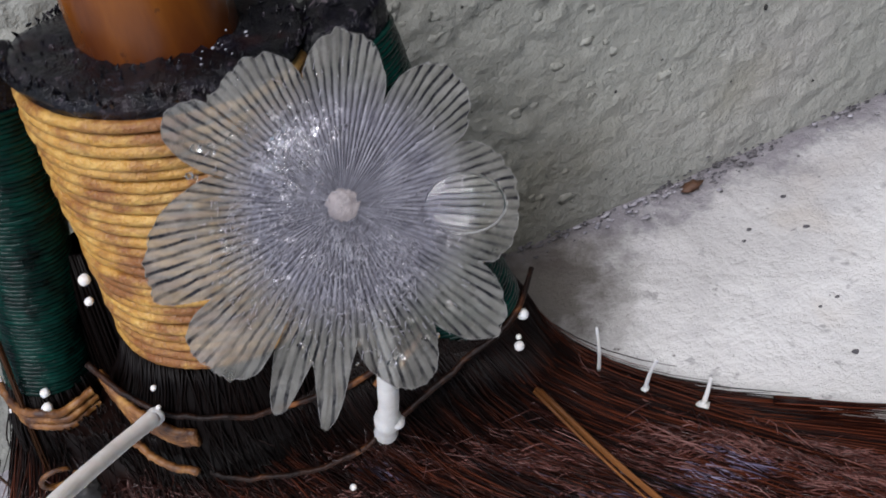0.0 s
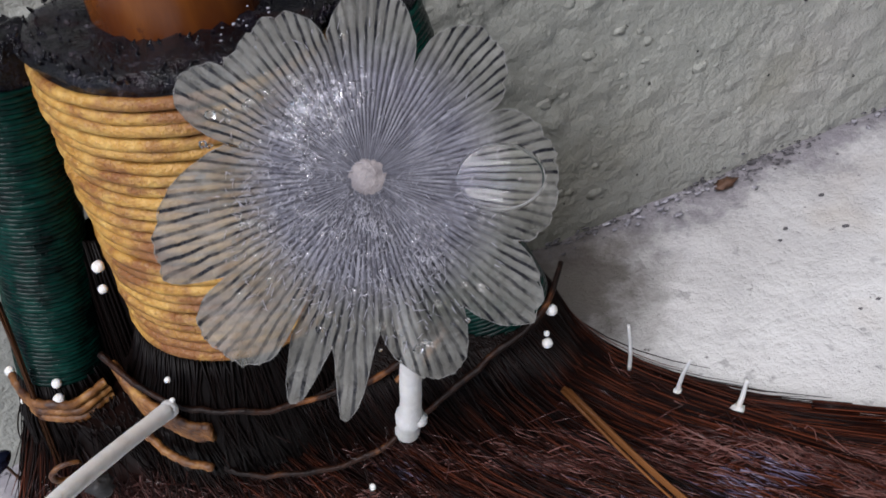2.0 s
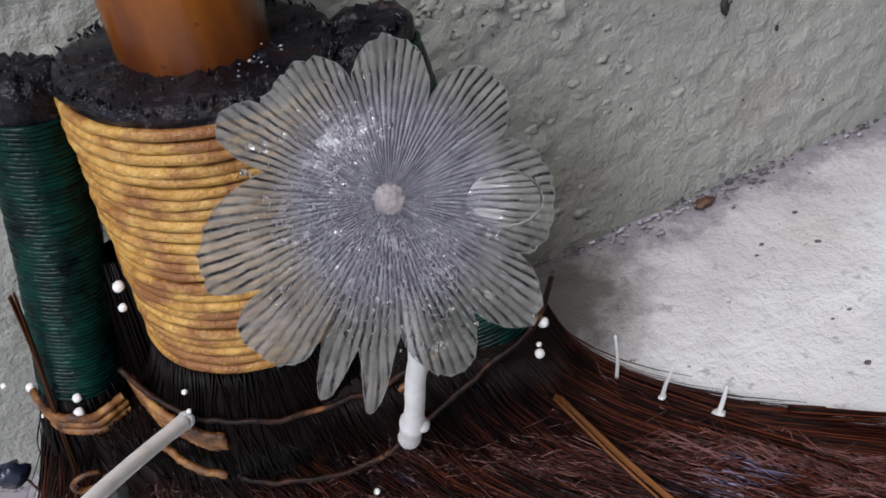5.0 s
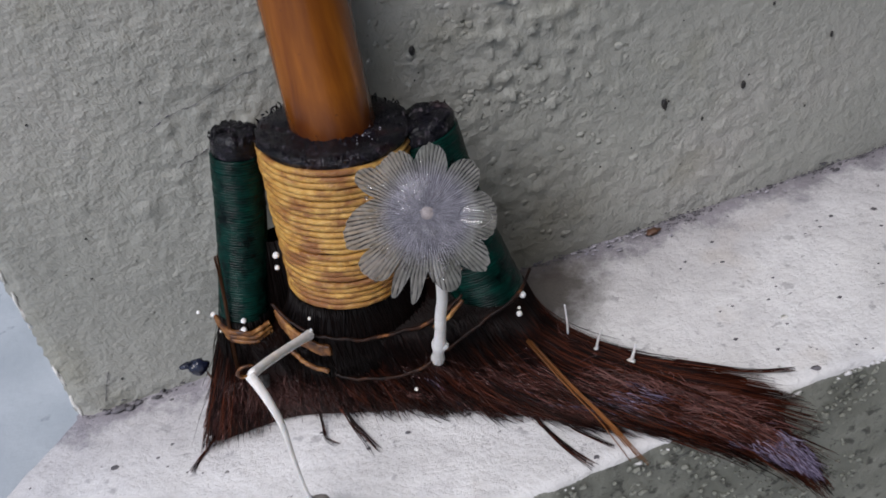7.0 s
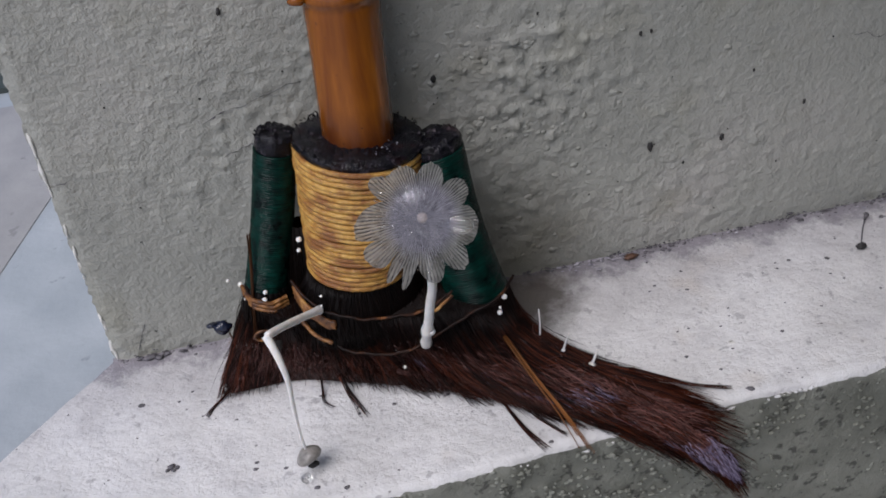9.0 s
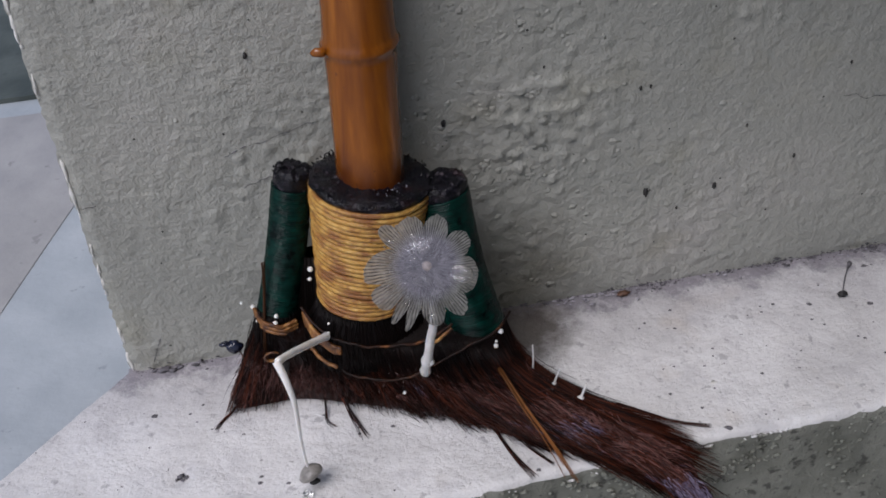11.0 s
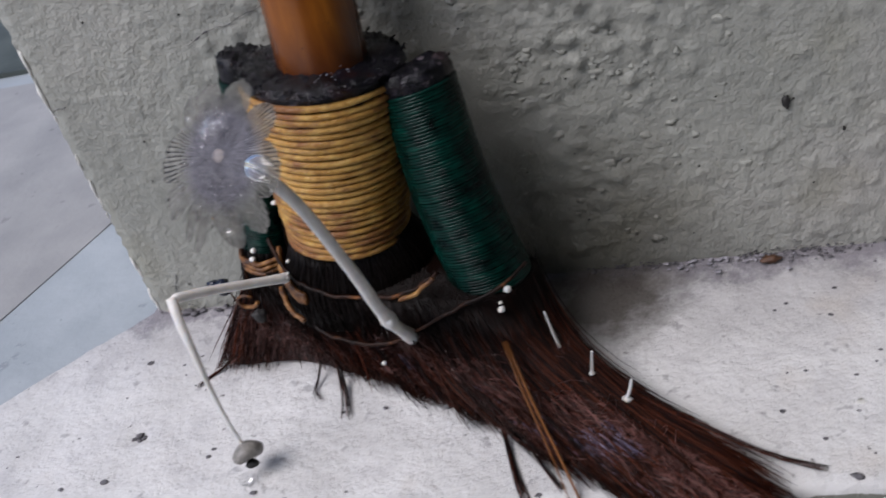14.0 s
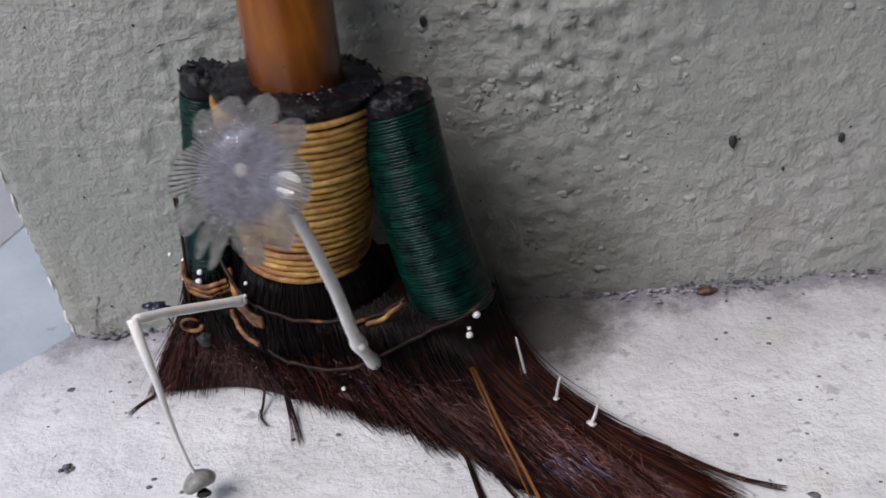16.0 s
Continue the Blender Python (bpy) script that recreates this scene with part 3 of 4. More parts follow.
waist([(-0.0056, -0.0254, 0.0415, 0.0146), (-0.0059, -0.0256, 0.0375, 0.0164), (-0.0062, -0.0258, 0.0330, 0.0192), (-0.0064, -0.0260, 0.0280, 0.0202), (-0.0064, -0.0262, 0.0220, 0.0205)], 0.84, 420)
waist([(-0.0345, -0.0165, 0.0345, 0.0062), (-0.0348, -0.0168, 0.0315, 0.0070), (-0.0352, -0.0172, 0.0280, 0.0078), (-0.0356, -0.0176, 0.0220, 0.0084)], 0.95, 140)
# Added dark filler, stands in for the shade between left tube and core.
waist([(-0.0205, -0.0165, 0.0540, 0.0030), (-0.0205, -0.0168, 0.0450, 0.0052), (-0.0210, -0.0172, 0.0340, 0.0065), (-0.0215, -0.0178, 0.0220, 0.0075)], 1.0, 60)

grains = Buf()
for _ in range(260):
    w, q = rnd.gauss(3.7, 0.75), rnd.uniform(0.0106, 0.0135)
    grains.blob((0.0012 + cos(w) * q, -0.0238 + sin(w) * q, 0.0845 + rnd.uniform(-0.0006, 0.0008)), rnd.uniform(0.00007, 0.00022), 6, 4, (1.4, 1, 0.7), 0.5, rnd.random() * 30)
part("mould_crust", own(broom, grains), SCALE, broom, "pale mould grains round the handle's foot", kind="stuff")

# fibre skirt: where the bristles leave the bindings, and where their tips lie
TOPLINE = [(0.0, -0.0415, -0.010, 0.030), (0.12, -0.0405, -0.0215, 0.029), (0.28, -0.0225, -0.0365, 0.030), (0.5, 0.000, -0.0430, 0.031), (0.7, 0.016, -0.0448, 0.031), (0.85, 0.032, -0.0455, 0.029), (1.0, 0.0395, -0.036, 0.028)]
TIPLINE = [(0.0, -0.055, -0.022, 0.001), (0.1, -0.054, -0.029, 0.001), (0.2, -0.033, -0.0295, 0.001), (0.32, -0.015, -0.0365, 0.001), (0.45, 0.009, -0.0475, 0.0012), (0.56, 0.024, -0.0555, 0.0015), (0.66, 0.045, -0.071, 0.0020), (0.74, 0.065, -0.0835, -0.001), (0.80, 0.079, -0.094, -0.006), (0.86, 0.0885, -0.1015, -0.0085), (0.92, 0.0905, -0.096, -0.005), (0.96, 0.0895, -0.0865, 0.002), (1.0, 0.083, -0.0735, 0.0050)]


def strand_path(a, depth, length=1.0, jitter=0.0):
    """The way of a fibre from the binding to its tip; depth 0 is the outer layer."""
    p = along(TOPLINE, a)
    q = along(TIPLINE, a)
    heart = Vector((0.0, -0.014, 0.034))
    p = p.lerp(Vector((p.x * 0.96, heart.y, p.z)), depth)
    inner = Vector((q.x * 0.9, -0.016 + min(0, q.x) * 0.1, q.z * 0.3 + 0.0008))
    back = min(1.0, depth * (1.0 if a < 0.55 else 0.55 if a < 0.8 else 0.35))
    q = q.lerp(inner, back)
    q.z = max(q.z, 0.0006) if q.y > front_y(q.x) + 0.002 else q.z
    sweep = max(0.0, min(1.0, (a - 0.42) / 0.3))
    c1 = p + Vector((0.004 * sweep, -0.002 * (1 - depth) - 0.004 * sweep, lerp(-0.010, -0.023, sweep)))
    c2 = p.lerp(q, lerp(0.62, 0.45, sweep))
    c2.z = lerp(lerp(p.z, q.z, 0.6), 0.0060 - 0.004 * depth, sweep)
    edge = max(0.0, (a - 0.8) / 0.2)
    c1 += Vector((0, -0.003, -0.002)) * edge
    c2 += Vector((0.001, -0.0045, -0.0015)) * edge
    c2 = c2.lerp(Vector((0.0915, -0.081, 0.0085)), 0.75 * math.exp(-((a - 0.87) / 0.055) ** 2))
    pts = []
    for i in range(8):
        t = i / 7 * length
        s = 1 - t
        v = p * s ** 3 + c1 * 3 * s * s * t + c2 * 3 * s * t * t + q * t ** 3
        pts.append(v)
    if jitter:
        j = Vector((rnd.gauss(0, 1), rnd.gauss(0, 1), rnd.gauss(0, 0.7))) * jitter
        pts = [v + j * (i / 7) ** 1.6 for i, v in enumerate(pts)]
        pts = [Vector((v.x, v.y, max(v.z, 0.0005) if v.y > front_y(v.x) else v.z)) for v in pts]
    return pts


def skirt():
    """The dense inner mass of the bristles."""
    buf = Buf()
    outer = [strand_path(k / 60, 0.06, 0.97) for k in range(61)]
    rows = []
    for i in range(8):
        front = [outer[k][i] - Vector((0, 0, 0.0012)) for k in range(61)]
        rows.append(front)
    base = buf.grid(rows)
    m = 61
    back_top = [Vector((p.x * 0.9, -0.012 - 0.02 * max(0, k - 42) / 18, p.z + 0.001 - 0.008 * max(0, k - 45) / 15)) for k, p in enumerate(rows[0])]
    buf.grid([back_top, rows[0]])
    return part("bristle_mass", own(broom, buf), BRISTLE, broom)


def bristles():
    buf = Buf()
    clumps = []
    for _ in range(260):
        a = rnd.random() if rnd.random() < 0.35 else lerp(0.3, 1.0, rnd.random())
        clumps.append((a, abs(rnd.gauss(0, 0.14)), rnd.gauss(1.0, 0.05) if rnd.random() < 0.7 else rnd.uniform(0.5, 0.95), Vector((rnd.gauss(0, 1), rnd.gauss(0, 1), rnd.gauss(0, 0.5))) * 0.0016, rnd.gauss(0, 0.0012)))
    for _ in range(9800):
        a, depth, length, drift, bend = rnd.choice(clumps)
        loose = rnd.random() < 0.22
        a = min(1.0, max(0.0, a + rnd.gauss(0, 0.07 if loose else 0.012)))
        depth = abs(depth + rnd.gauss(0, 0.05))
        length = max(0.3, length + rnd.gauss(0, 0.05) - (rnd.uniform(0, 0.4) if loose else 0))
        pts = strand_path(a, min(depth, 0.6), min(length, 1.07), (0.0022 if loose else 0.0008) * (0.3 if a > 0.80 else 1.0))
        lift = Vector((0, -1, 0.7)) * rnd.uniform(0, 0.0014 if loose else 0.0007)
        wave = rnd.gauss(0, 0.0007)
        calm = 0.3 if a > 0.80 else 1.0
        lift, drift, bend, wave = lift * calm, drift * calm, bend * calm, wave * calm
        pts = [p + (lift + drift) * (i / 7) ** 1.3 + Vector((bend + wave, (bend - wave) * 0.5, 0)) * sin(pi * i / 7) for i, p in enumerate(pts)]
        pts = [Vector((v.x, v.y, max(v.z, 0.0006))) if v.y > front_y(v.x) else v for v in pts]
        r = rnd.uniform(0.00008, 0.00018)
        buf.tube(pts, [r, r, r, r, r, r * 0.9, r * 0.75, r * 0.35], 3)
    return part("bristles", own(broom, buf), BRISTLE, broom, "dense dark red-brown wet bristles", kind="stuff")


def frizz():
    """Matted tufts and loose hairs lying over the bristles."""
    buf = Buf()
    for _ in range(330):
        a0 = min(0.95, rnd.uniform(0.03, 1.0) ** 0.75)
        t0 = rnd.uniform(2.6, 6.4) if a0 > 0.5 else rnd.uniform(3.8, 6.4)
        lean = Vector((rnd.gauss(0, 0.20), rnd.gauss(0, 0.20), rnd.gauss(0.03, 0.08)))
        size = rnd.uniform(0.003, 0.011)
        lift = rnd.uniform(0.0002, 0.0014)
        for _ in range(rnd.randint(8, 34)):
            loose = 3.0 if rnd.random() < 0.15 else 1.0
            a = min(0.96, max(0.0, a0 + rnd.gauss(0, 0.009 * loose)))
            path = strand_path(a, abs(rnd.gauss(0, 0.02)), 1.0)
            t = min(6.6, max(1.5, t0 + rnd.gauss(0, 0.25 * loose)))
            i = int(t)
            p = path[i].lerp(path[i + 1], t - i) + Vector((0, -0.6, 0.8)) * lift
            d = (path[i + 1] - path[i]).normalized()
            d = (d + lean + Vector((rnd.gauss(0, 0.09), rnd.gauss(0, 0.09), rnd.gauss(0, 0.05))) * loose).normalized()
            n = size * rnd.uniform(0.6, 1.2)
            kink = Vector((rnd.gauss(0, 1), rnd.gauss(0, 1), rnd.gauss(0, 0.4))) * n * 0.05 * loose
            q = [p - d * n * 0.5 - Vector((0, 0, lift)), p - d * n * 0.15 + kink, p + d * n * 0.2 + kink * 0.5, p + d * n * 0.5 - kink * 0.4]
            q = [Vector((v.x, v.y, max(v.z, 0.0007))) if v.y > front_y(v.x) else v for v in q]
            r = rnd.uniform(0.00006, 0.00014)
            buf.tube(q, [r, r, r * 0.9, r * 0.3], 3)
    return part("loose_hairs", own(broom, buf), FRIZZ, broom, "matted reddish-brown hairs over the bristles", kind="stuff")


def tuft(name, points, spread, count, r, material, label=""):
    buf = Buf()
    for _ in range(count):
        j0 = Vector((rnd.gauss(0, 1), rnd.gauss(0, 1), rnd.gauss(0, 0.5))) * spread * 0.5
        j1 = Vector((rnd.gauss(0, 1), rnd.gauss(0, 1), rnd.gauss(0, 0.3))) * spread
        n = 8
        pts = [p + j0.lerp(j1, i / (n - 1)) for i, p in enumerate(spline(points, n))]
        buf.tube(pts, [r * (1 - 0.7 * i / (n - 1)) for i in range(n)], 4)
    return part(name, own(broom, buf), material, broom, label)


def mould():
    """Greyish-violet hairs: dusty mould on the tail's tips, painted sky sheen along the bristles' front."""
    buf = Buf()
    for _ in range(3800):
        tail = rnd.random() < 0.13
        a = rnd.gauss(0.86, 0.025) if tail else rnd.uniform(0.46, 0.84)
        path = strand_path(min(a, 0.93), abs(rnd.gauss(0, 0.05)), 1.0)
        t = rnd.uniform(6.1, 6.98) if tail else rnd.uniform(3.4, 6.6)
        if not tail and noise.noise(Vector((a * 11, t * 0.9, 3))) < 0.12:
            continue
        i = int(t)
        d = (path[i + 1] - path[i]).normalized() + Vector((rnd.gauss(0, 0.16), rnd.gauss(0, 0.16), rnd.gauss(0, 0.10)))
        p = path[i].lerp(path[i + 1], t - i) + Vector((0, -0.0006, 0.0009))
        n = rnd.uniform(0.002, 0.0045) if tail else rnd.uniform(0.0015, 0.005)
        q = [p - d * n * 0.5, p + Vector((rnd.gauss(0, 1), rnd.gauss(0, 1), rnd.gauss(0, 1))) * n * 0.06, p + d * n * 0.5]
        q = [Vector((v.x, v.y, max(v.z, 0.0007))) if v.y > front_y(v.x) else v for v in q]
        r = rnd.uniform(0.00007, 0.00014)
        buf.tube(q, [r, r, r * 0.5], 3)
    return part("mould_sheen_hairs", own(broom, buf), MOULD_SHEEN, broom, "greyish-violet hairs, mouldy at the tail, painted sheen in front", kind="stuff")


skirt()
bristles()
frizz()
mould()
# binding cords round the skirt
def binding(stops, r, material, n=40):
    buf = Buf()
    pts = spline(stops, n)
    pts = [p + Vector((0, (-0.0005 if material == TAN else 0.0016) + 0.0004 * noise.noise(p * 500), 0.0009 * noise.noise(p * 260))) for p in pts]
    buf.tube(pts, [r * 0.8 * (1 + 0.3 * noise.noise(Vector((i * 0.6, r * 9000, 0)))) for i in range(n)], 7)
    part("binding_cord", own(broom, buf), material, broom)


binding([(-0.0265, -0.030, 0.0415), (-0.021, -0.0375, 0.036), (-0.011, -0.0435, 0.0335), (0.001, -0.0455, 0.0320), (0.013, -0.0465, 0.0335), (0.020, -0.0455, 0.0375)], 0.0006, BROWN)
for k in range(4):
    low = 0.0012 * k
    binding([(-0.0262, -0.0255, 0.0368 - low), (-0.0238, -0.0325, 0.0352 - low), (-0.0198, -0.0378, 0.0333 - 0.8 * low), (-0.0160, -0.0405, 0.0322 - 0.5 * low)], 0.0009, TAN)
for k in range(3):
    low = 0.0015 * k
    binding([(-0.0424, -0.0150, 0.0335 - low), (-0.0398, -0.0220, 0.0328 - low), (-0.0345, -0.0250, 0.0320 - low), (-0.0290, -0.0230, 0.0318 - low)], 0.0009, TAN)
binding([(-0.0245, -0.034, 0.030), (-0.016, -0.043, 0.0225), (-0.006, -0.0475, 0.0205), (0.004, -0.0490, 0.0205), (0.013, -0.0490, 0.0240), (0.022, -0.0490, 0.0285), (0.033, -0.0480, 0.0325), (0.040, -0.042, 0.0350)], 0.0006, BROWN)
binding([(-0.0262, -0.0325, 0.0295), (-0.0225, -0.0385, 0.0268), (-0.0180, -0.0420, 0.0252)], 0.0008, TAN)
binding([(0.0105, -0.0470, 0.0330), (0.0150, -0.0468, 0.0345), (0.0195, -0.0452, 0.0375)], 0.0007, TAN)
for k in range(7):
    off = Vector((rnd.gauss(0, 0.0005), rnd.gauss(0, 0.0007), rnd.gauss(0, 0.0003)))
    tuft("loose_straw", [Vector(p) + off * f for p, f in (((0.0335, -0.0515, 0.0215), 0.4), ((0.039, -0.0625, 0.0135), 0.8), ((0.0445, -0.0725, 0.0065), 1.2), ((0.0495, -0.0815, -0.0025), 2.0))], 0.0002, 1, rnd.uniform(0.0003, 0.00045), STRAW, "split orange straw lying across the bristles")
tuft("bristle_tuft", [(0.070, -0.062, 0.0065), (0.080, -0.0675, 0.0045), (0.089, -0.0710, 0.002), (0.0985, -0.0735, 0.0008)], 0.0006, 16, 0.00016, BRISTLE)
tuft("bristle_tuft", [(-0.018, -0.036, 0.006), (-0.0165, -0.0405, 0.002), (-0.0145, -0.046, 0.0008), (-0.013, -0.0515, 0.0006)], 0.0008, 10, 0.0002, BRISTLE)
tuft("bristle_tuft", [(-0.024, -0.032, 0.005), (-0.0245, -0.037, 0.0015), (-0.0245, -0.041, 0.0008), (-0.022, -0.0445, 0.0006)], 0.0005, 6, 0.00017, BRISTLE)
tuft("bristle_tuft", [(0.028, -0.055, 0.004), (0.031, -0.064, 0.001), (0.034, -0.073, 0.0006), (0.0375, -0.0805, 0.0004)], 0.0007, 12, 0.00022, BRISTLE)
tuft("bristle_tuft", [(0.033, -0.058, 0.004), (0.037, -0.066, 0.001), (0.041, -0.072, 0.0006), (0.0445, -0.077, 0.0006)], 0.0005, 9, 0.0002, BRISTLE)
tuft("bristle_tuft", [(-0.050, -0.0255, 0.004), (-0.0555, -0.029, 0.0012), (-0.0595, -0.0325, 0.0006), (-0.062, -0.036, 0.0005)], 0.0006, 12, 0.00017, BRISTLE)
tuft("bristle_tuft", [(-0.0360, -0.0205, 0.056), (-0.0375, -0.0215, 0.045), (-0.0395, -0.0225, 0.033), (-0.0415, -0.0245, 0.020)], 0.0005, 8, 0.0002, STRAW)

# ---------------- the opened mushroom ----------------
MC = Vector((0.00853, -0.08762, 0.09781))
NORMAL = Vector((-0.28, -0.725, 0.61)).normalized()
right = Vector((0.9147, -0.3628, -0.1784))
EX = (right - NORMAL * right.dot(NORMAL)).normalized()
EY = NORMAL.cross(EX)
mushroom = thing("mushroom", "opened mushroom with split translucent grey cap growing from the broom", "mushroom", (0.0099, -0.0455, 0.0195))

# lobes of the cap: first notch angle and radius, tip angle and radius (mm), bluntness
LOBES = [(28, 8.7, 52, 12.5, 0.5), (68.4, 7.8, 92, 12.8, 0.65), (107.6, 9.5, 130, 13.2, 0.6), (143.8, 12.8, 156, 16.0, 0.7), (167.5, 10.1, 205, 17.0, 1.15), (214, 12.4, 223, 16.7, 0.38),
         (243, 12.2, 249.5, 17.3, 1.4), (257.3, 11.9, 263.5, 17.0, 1.7), (273.7, 10.7, 288.5, 15.1, 0.85), (305.7, 10.7, 319, 14.7, 0.8), (336.7, 10.7, 355, 12.7, 0.4)]
PLEATS = 104


def cap_height(r, w):
    x = r / 0.0125
    return 0.0012 - (0.0019 + 0.0003 * cos(w - 0.7)) * x * x + 0.0005 * x * sin(3 * w + 1.0) * x + 0.0004 * math.exp(-(r / 0.0014) ** 2)


def cap_point(r, w, lift=0.0, curl=0.0):
    fade = max(0.0, min(1.0, (r - 0.0015) / 0.004))
    h = cap_height(r, w) + 0.00007 * fade * cos(PLEATS * w) + lift + curl
    return MC + EX * (cos(w) * r) + EY * (sin(w) * r) + NORMAL * h


cap = part("cap", Buf(), CAP, mushroom, "translucent pleated grey cap")
for i, (a0, r0, at, rt, power) in enumerate(LOBES):
    a1, r1 = LOBES[(i + 1) % len(LOBES)][:2]
    a1 += 360 if a1 < a0 else 0
    buf = Buf()
    n = max(8, int((a1 - a0) / 360 * PLEATS * 6))
    m = 26
    st = (at - a0) / (a1 - a0)
    tilt = rnd.uniform(-0.0006, 0.0005)
    rows = []
    for j in range(m + 1):
        row = []
        for k in range(n + 1):
            s = k / n
            u = min(1.0, s / st if s < st else (1 - s) / (1 - st))
            edge = lerp(r0, r1, s) + (rt - lerp(r0, r1, s)) * sin(pi / 2 * u) ** power
            edge *= 1 + 0.03 * noise.noise(Vector((s * 9, i * 4.0, 0))) + 0.025 * noise.noise(Vector((s * 26, i * 7.0, 3)))
            r = 0.0004 + (edge * 0.001 - 0.0004) * j / m
            w = radians(lerp(a0, a1, s))
            far = max(0.0, r - 0.008) / 0.005
            row.append(cap_point(r, w, curl=far * far * tilt + far * 0.0009 * (abs(s - st) * 1.6) ** 2))
            buf.uv.append((w / (2 * pi) * PLEATS, r / 0.0135))
        rows.append(row)
    buf.grid(rows)
    lobe = part("cap_lobe", own(mushroom, buf), CAP, cap)
    hem = Buf()
    edge_line = rows[-1][::3] + [rows[-1][-1]]
    hem.tube([p + NORMAL * 0.00002 for p in edge_line], [0.000028 * (1.1 + 0.9 * noise.noise(Vector((q * 0.7, i * 3.0, 1)))) for q in range(len(edge_line))], 5)
    part("lobe_hem", own(mushroom, hem), GILL, lobe)

disc = Buf()
rows = []
for i in range(9):
    q = i / 8
    rows.append([cap_point(0.00004 + 0.00145 * q * (1 + 0.1 * noise.noise(Vector((cos(w) * 2, sin(w) * 2, 5)))), w, 0.00024 * (1 - q ** 2) - 0.00008 + 0.00007 * noise.noise(Vector((cos(w) * q * 5, sin(w) * q * 5, 2)))) for w in (2 * pi * k / 28 for k in range(28))])
disc.grid(rows, wrap=True)
part("cap_disc", own(mushroom, disc), CREAM, mushroom, "pale cream knob at the cap's middle")

fuzz = Buf()
for _ in range(1700):
    w = radians(rnd.gauss(232, 58))
    r = abs(rnd.gauss(0.0052, 0.0028)) + 0.0013
    if rnd.random() < 0.3:
        ca, cr = rnd.choice(((262, 0.0026), (285, 0.0036), (250, 0.0045), (318, 0.0052), (300, 0.0068)))
        w, r = radians(rnd.gauss(ca, 8)), rnd.gauss(cr, 0.0006)
    if r > 0.0118:
        continue
    p = cap_point(r, w, 0.00012)
    d = (EX * cos(w) + EY * sin(w)) * rnd.uniform(-0.2, 1.0) + (EY * cos(w) - EX * sin(w)) * rnd.gauss(0, 0.3) + NORMAL * rnd.uniform(0.02, 0.25)
    q = p + d.normalized() * rnd.uniform(0.0002, 0.0008)
    k = rnd.uniform(0.4, 1.0)
    fuzz.tube([p, p.lerp(q, 0.5) + NORMAL * 0.0001, q], [0.00004 * k, 0.000035 * k, 0.000018 * k], 4)
part("cap_scales", own(mushroom, fuzz), SCALE, mushroom, "fine whitish scales", kind="stuff")

STEM = [MC + NORMAL * -0.0005, MC + NORMAL * -0.004 + Vector((0.001, 0.001, -0.003)), Vector((0.0110, -0.0751, 0.0787)), Vector((0.0112, -0.0672, 0.0599)), Vector((0.0106, -0.0625, 0.0500)), Vector((0.0101, -0.0585, 0.0405)), Vector((0.0097, -0.053, 0.0305)), Vector((0.0099, -0.0455, 0.0195))]
buf = Buf()
pts = spline(STEM, 46)
buf.tube(pts, [lerp(0.00105, 0.0014, min(1, i / 30)) * (1 + 0.06 * noise.noise(Vector((i * 0.5, 0, 0)))) + 0.0006 * math.exp(-((i - 36.5) / 1.6) ** 2) + 0.0005 * math.exp(-((i - 43.5) / 2.0) ** 2) for i in range(46)], 14)
buf.blob(pts[-1], 0.0020, 14, 8, (1, 1, 1), 0.15, 5)
buf.blob(pts[36] + Vector((0.0010, -0.0012, 0)), 0.0011, 12, 8, (1, 1, 1.1), 0.15, 3)
part("stem", own(mushroom, buf), FLESH, mushroom, "smooth white stem swollen near its foot")

drop = Buf()


def film(q, w, top):
    """A water film on the cap's edge that thickens outward, with two gentle swells."""
    x, y = 0.0089 + 0.0030 * q * cos(w), 0.0023 * q * sin(w)
    swell = 0.00016 * cos(2 * pi * (y - 0.0008) / 0.0028)
    r, turn = math.hypot(x, y), math.atan2(y, x)
    h = (0.00030 + swell + 0.14 * (x - 0.0062)) * max(0.0, 1 - q ** 8) ** 0.5 if top else 0.0
    return MC + EX * x + EY * y + NORMAL * (cap_height(r, turn) + 0.00018 + h)


drop.grid([[film(max(i / 22, 0.01), 2 * pi * k / 56, True) for k in range(56)] for i in range(23)], wrap=True)
drop.grid([[film(1 - i / 6.2, 2 * pi * k / 56, False) for k in range(56)] for i in range(7)], wrap=True)
water_drop = part("water_drop", drop, WATER)
tagged(water_drop, "clear water drop lying on the mushroom's cap", "water drop")
water_drop.visible_shadow = False

dew = Buf()
for _ in range(330):
    w, r = radians(rnd.gauss(128, 18)), rnd.gauss(0.0060, 0.0013)
    if rnd.random() < 0.5:
        w, r = radians(rnd.uniform(130, 345)), rnd.uniform(0.004, 0.0125)
    k = rnd.uniform(0.00008, 0.00027)
    dew.blob(cap_point(r, w, 0.0001), k, 8, 5, (1.5, 1.0, 1.2), 0.5, rnd.random() * 20)
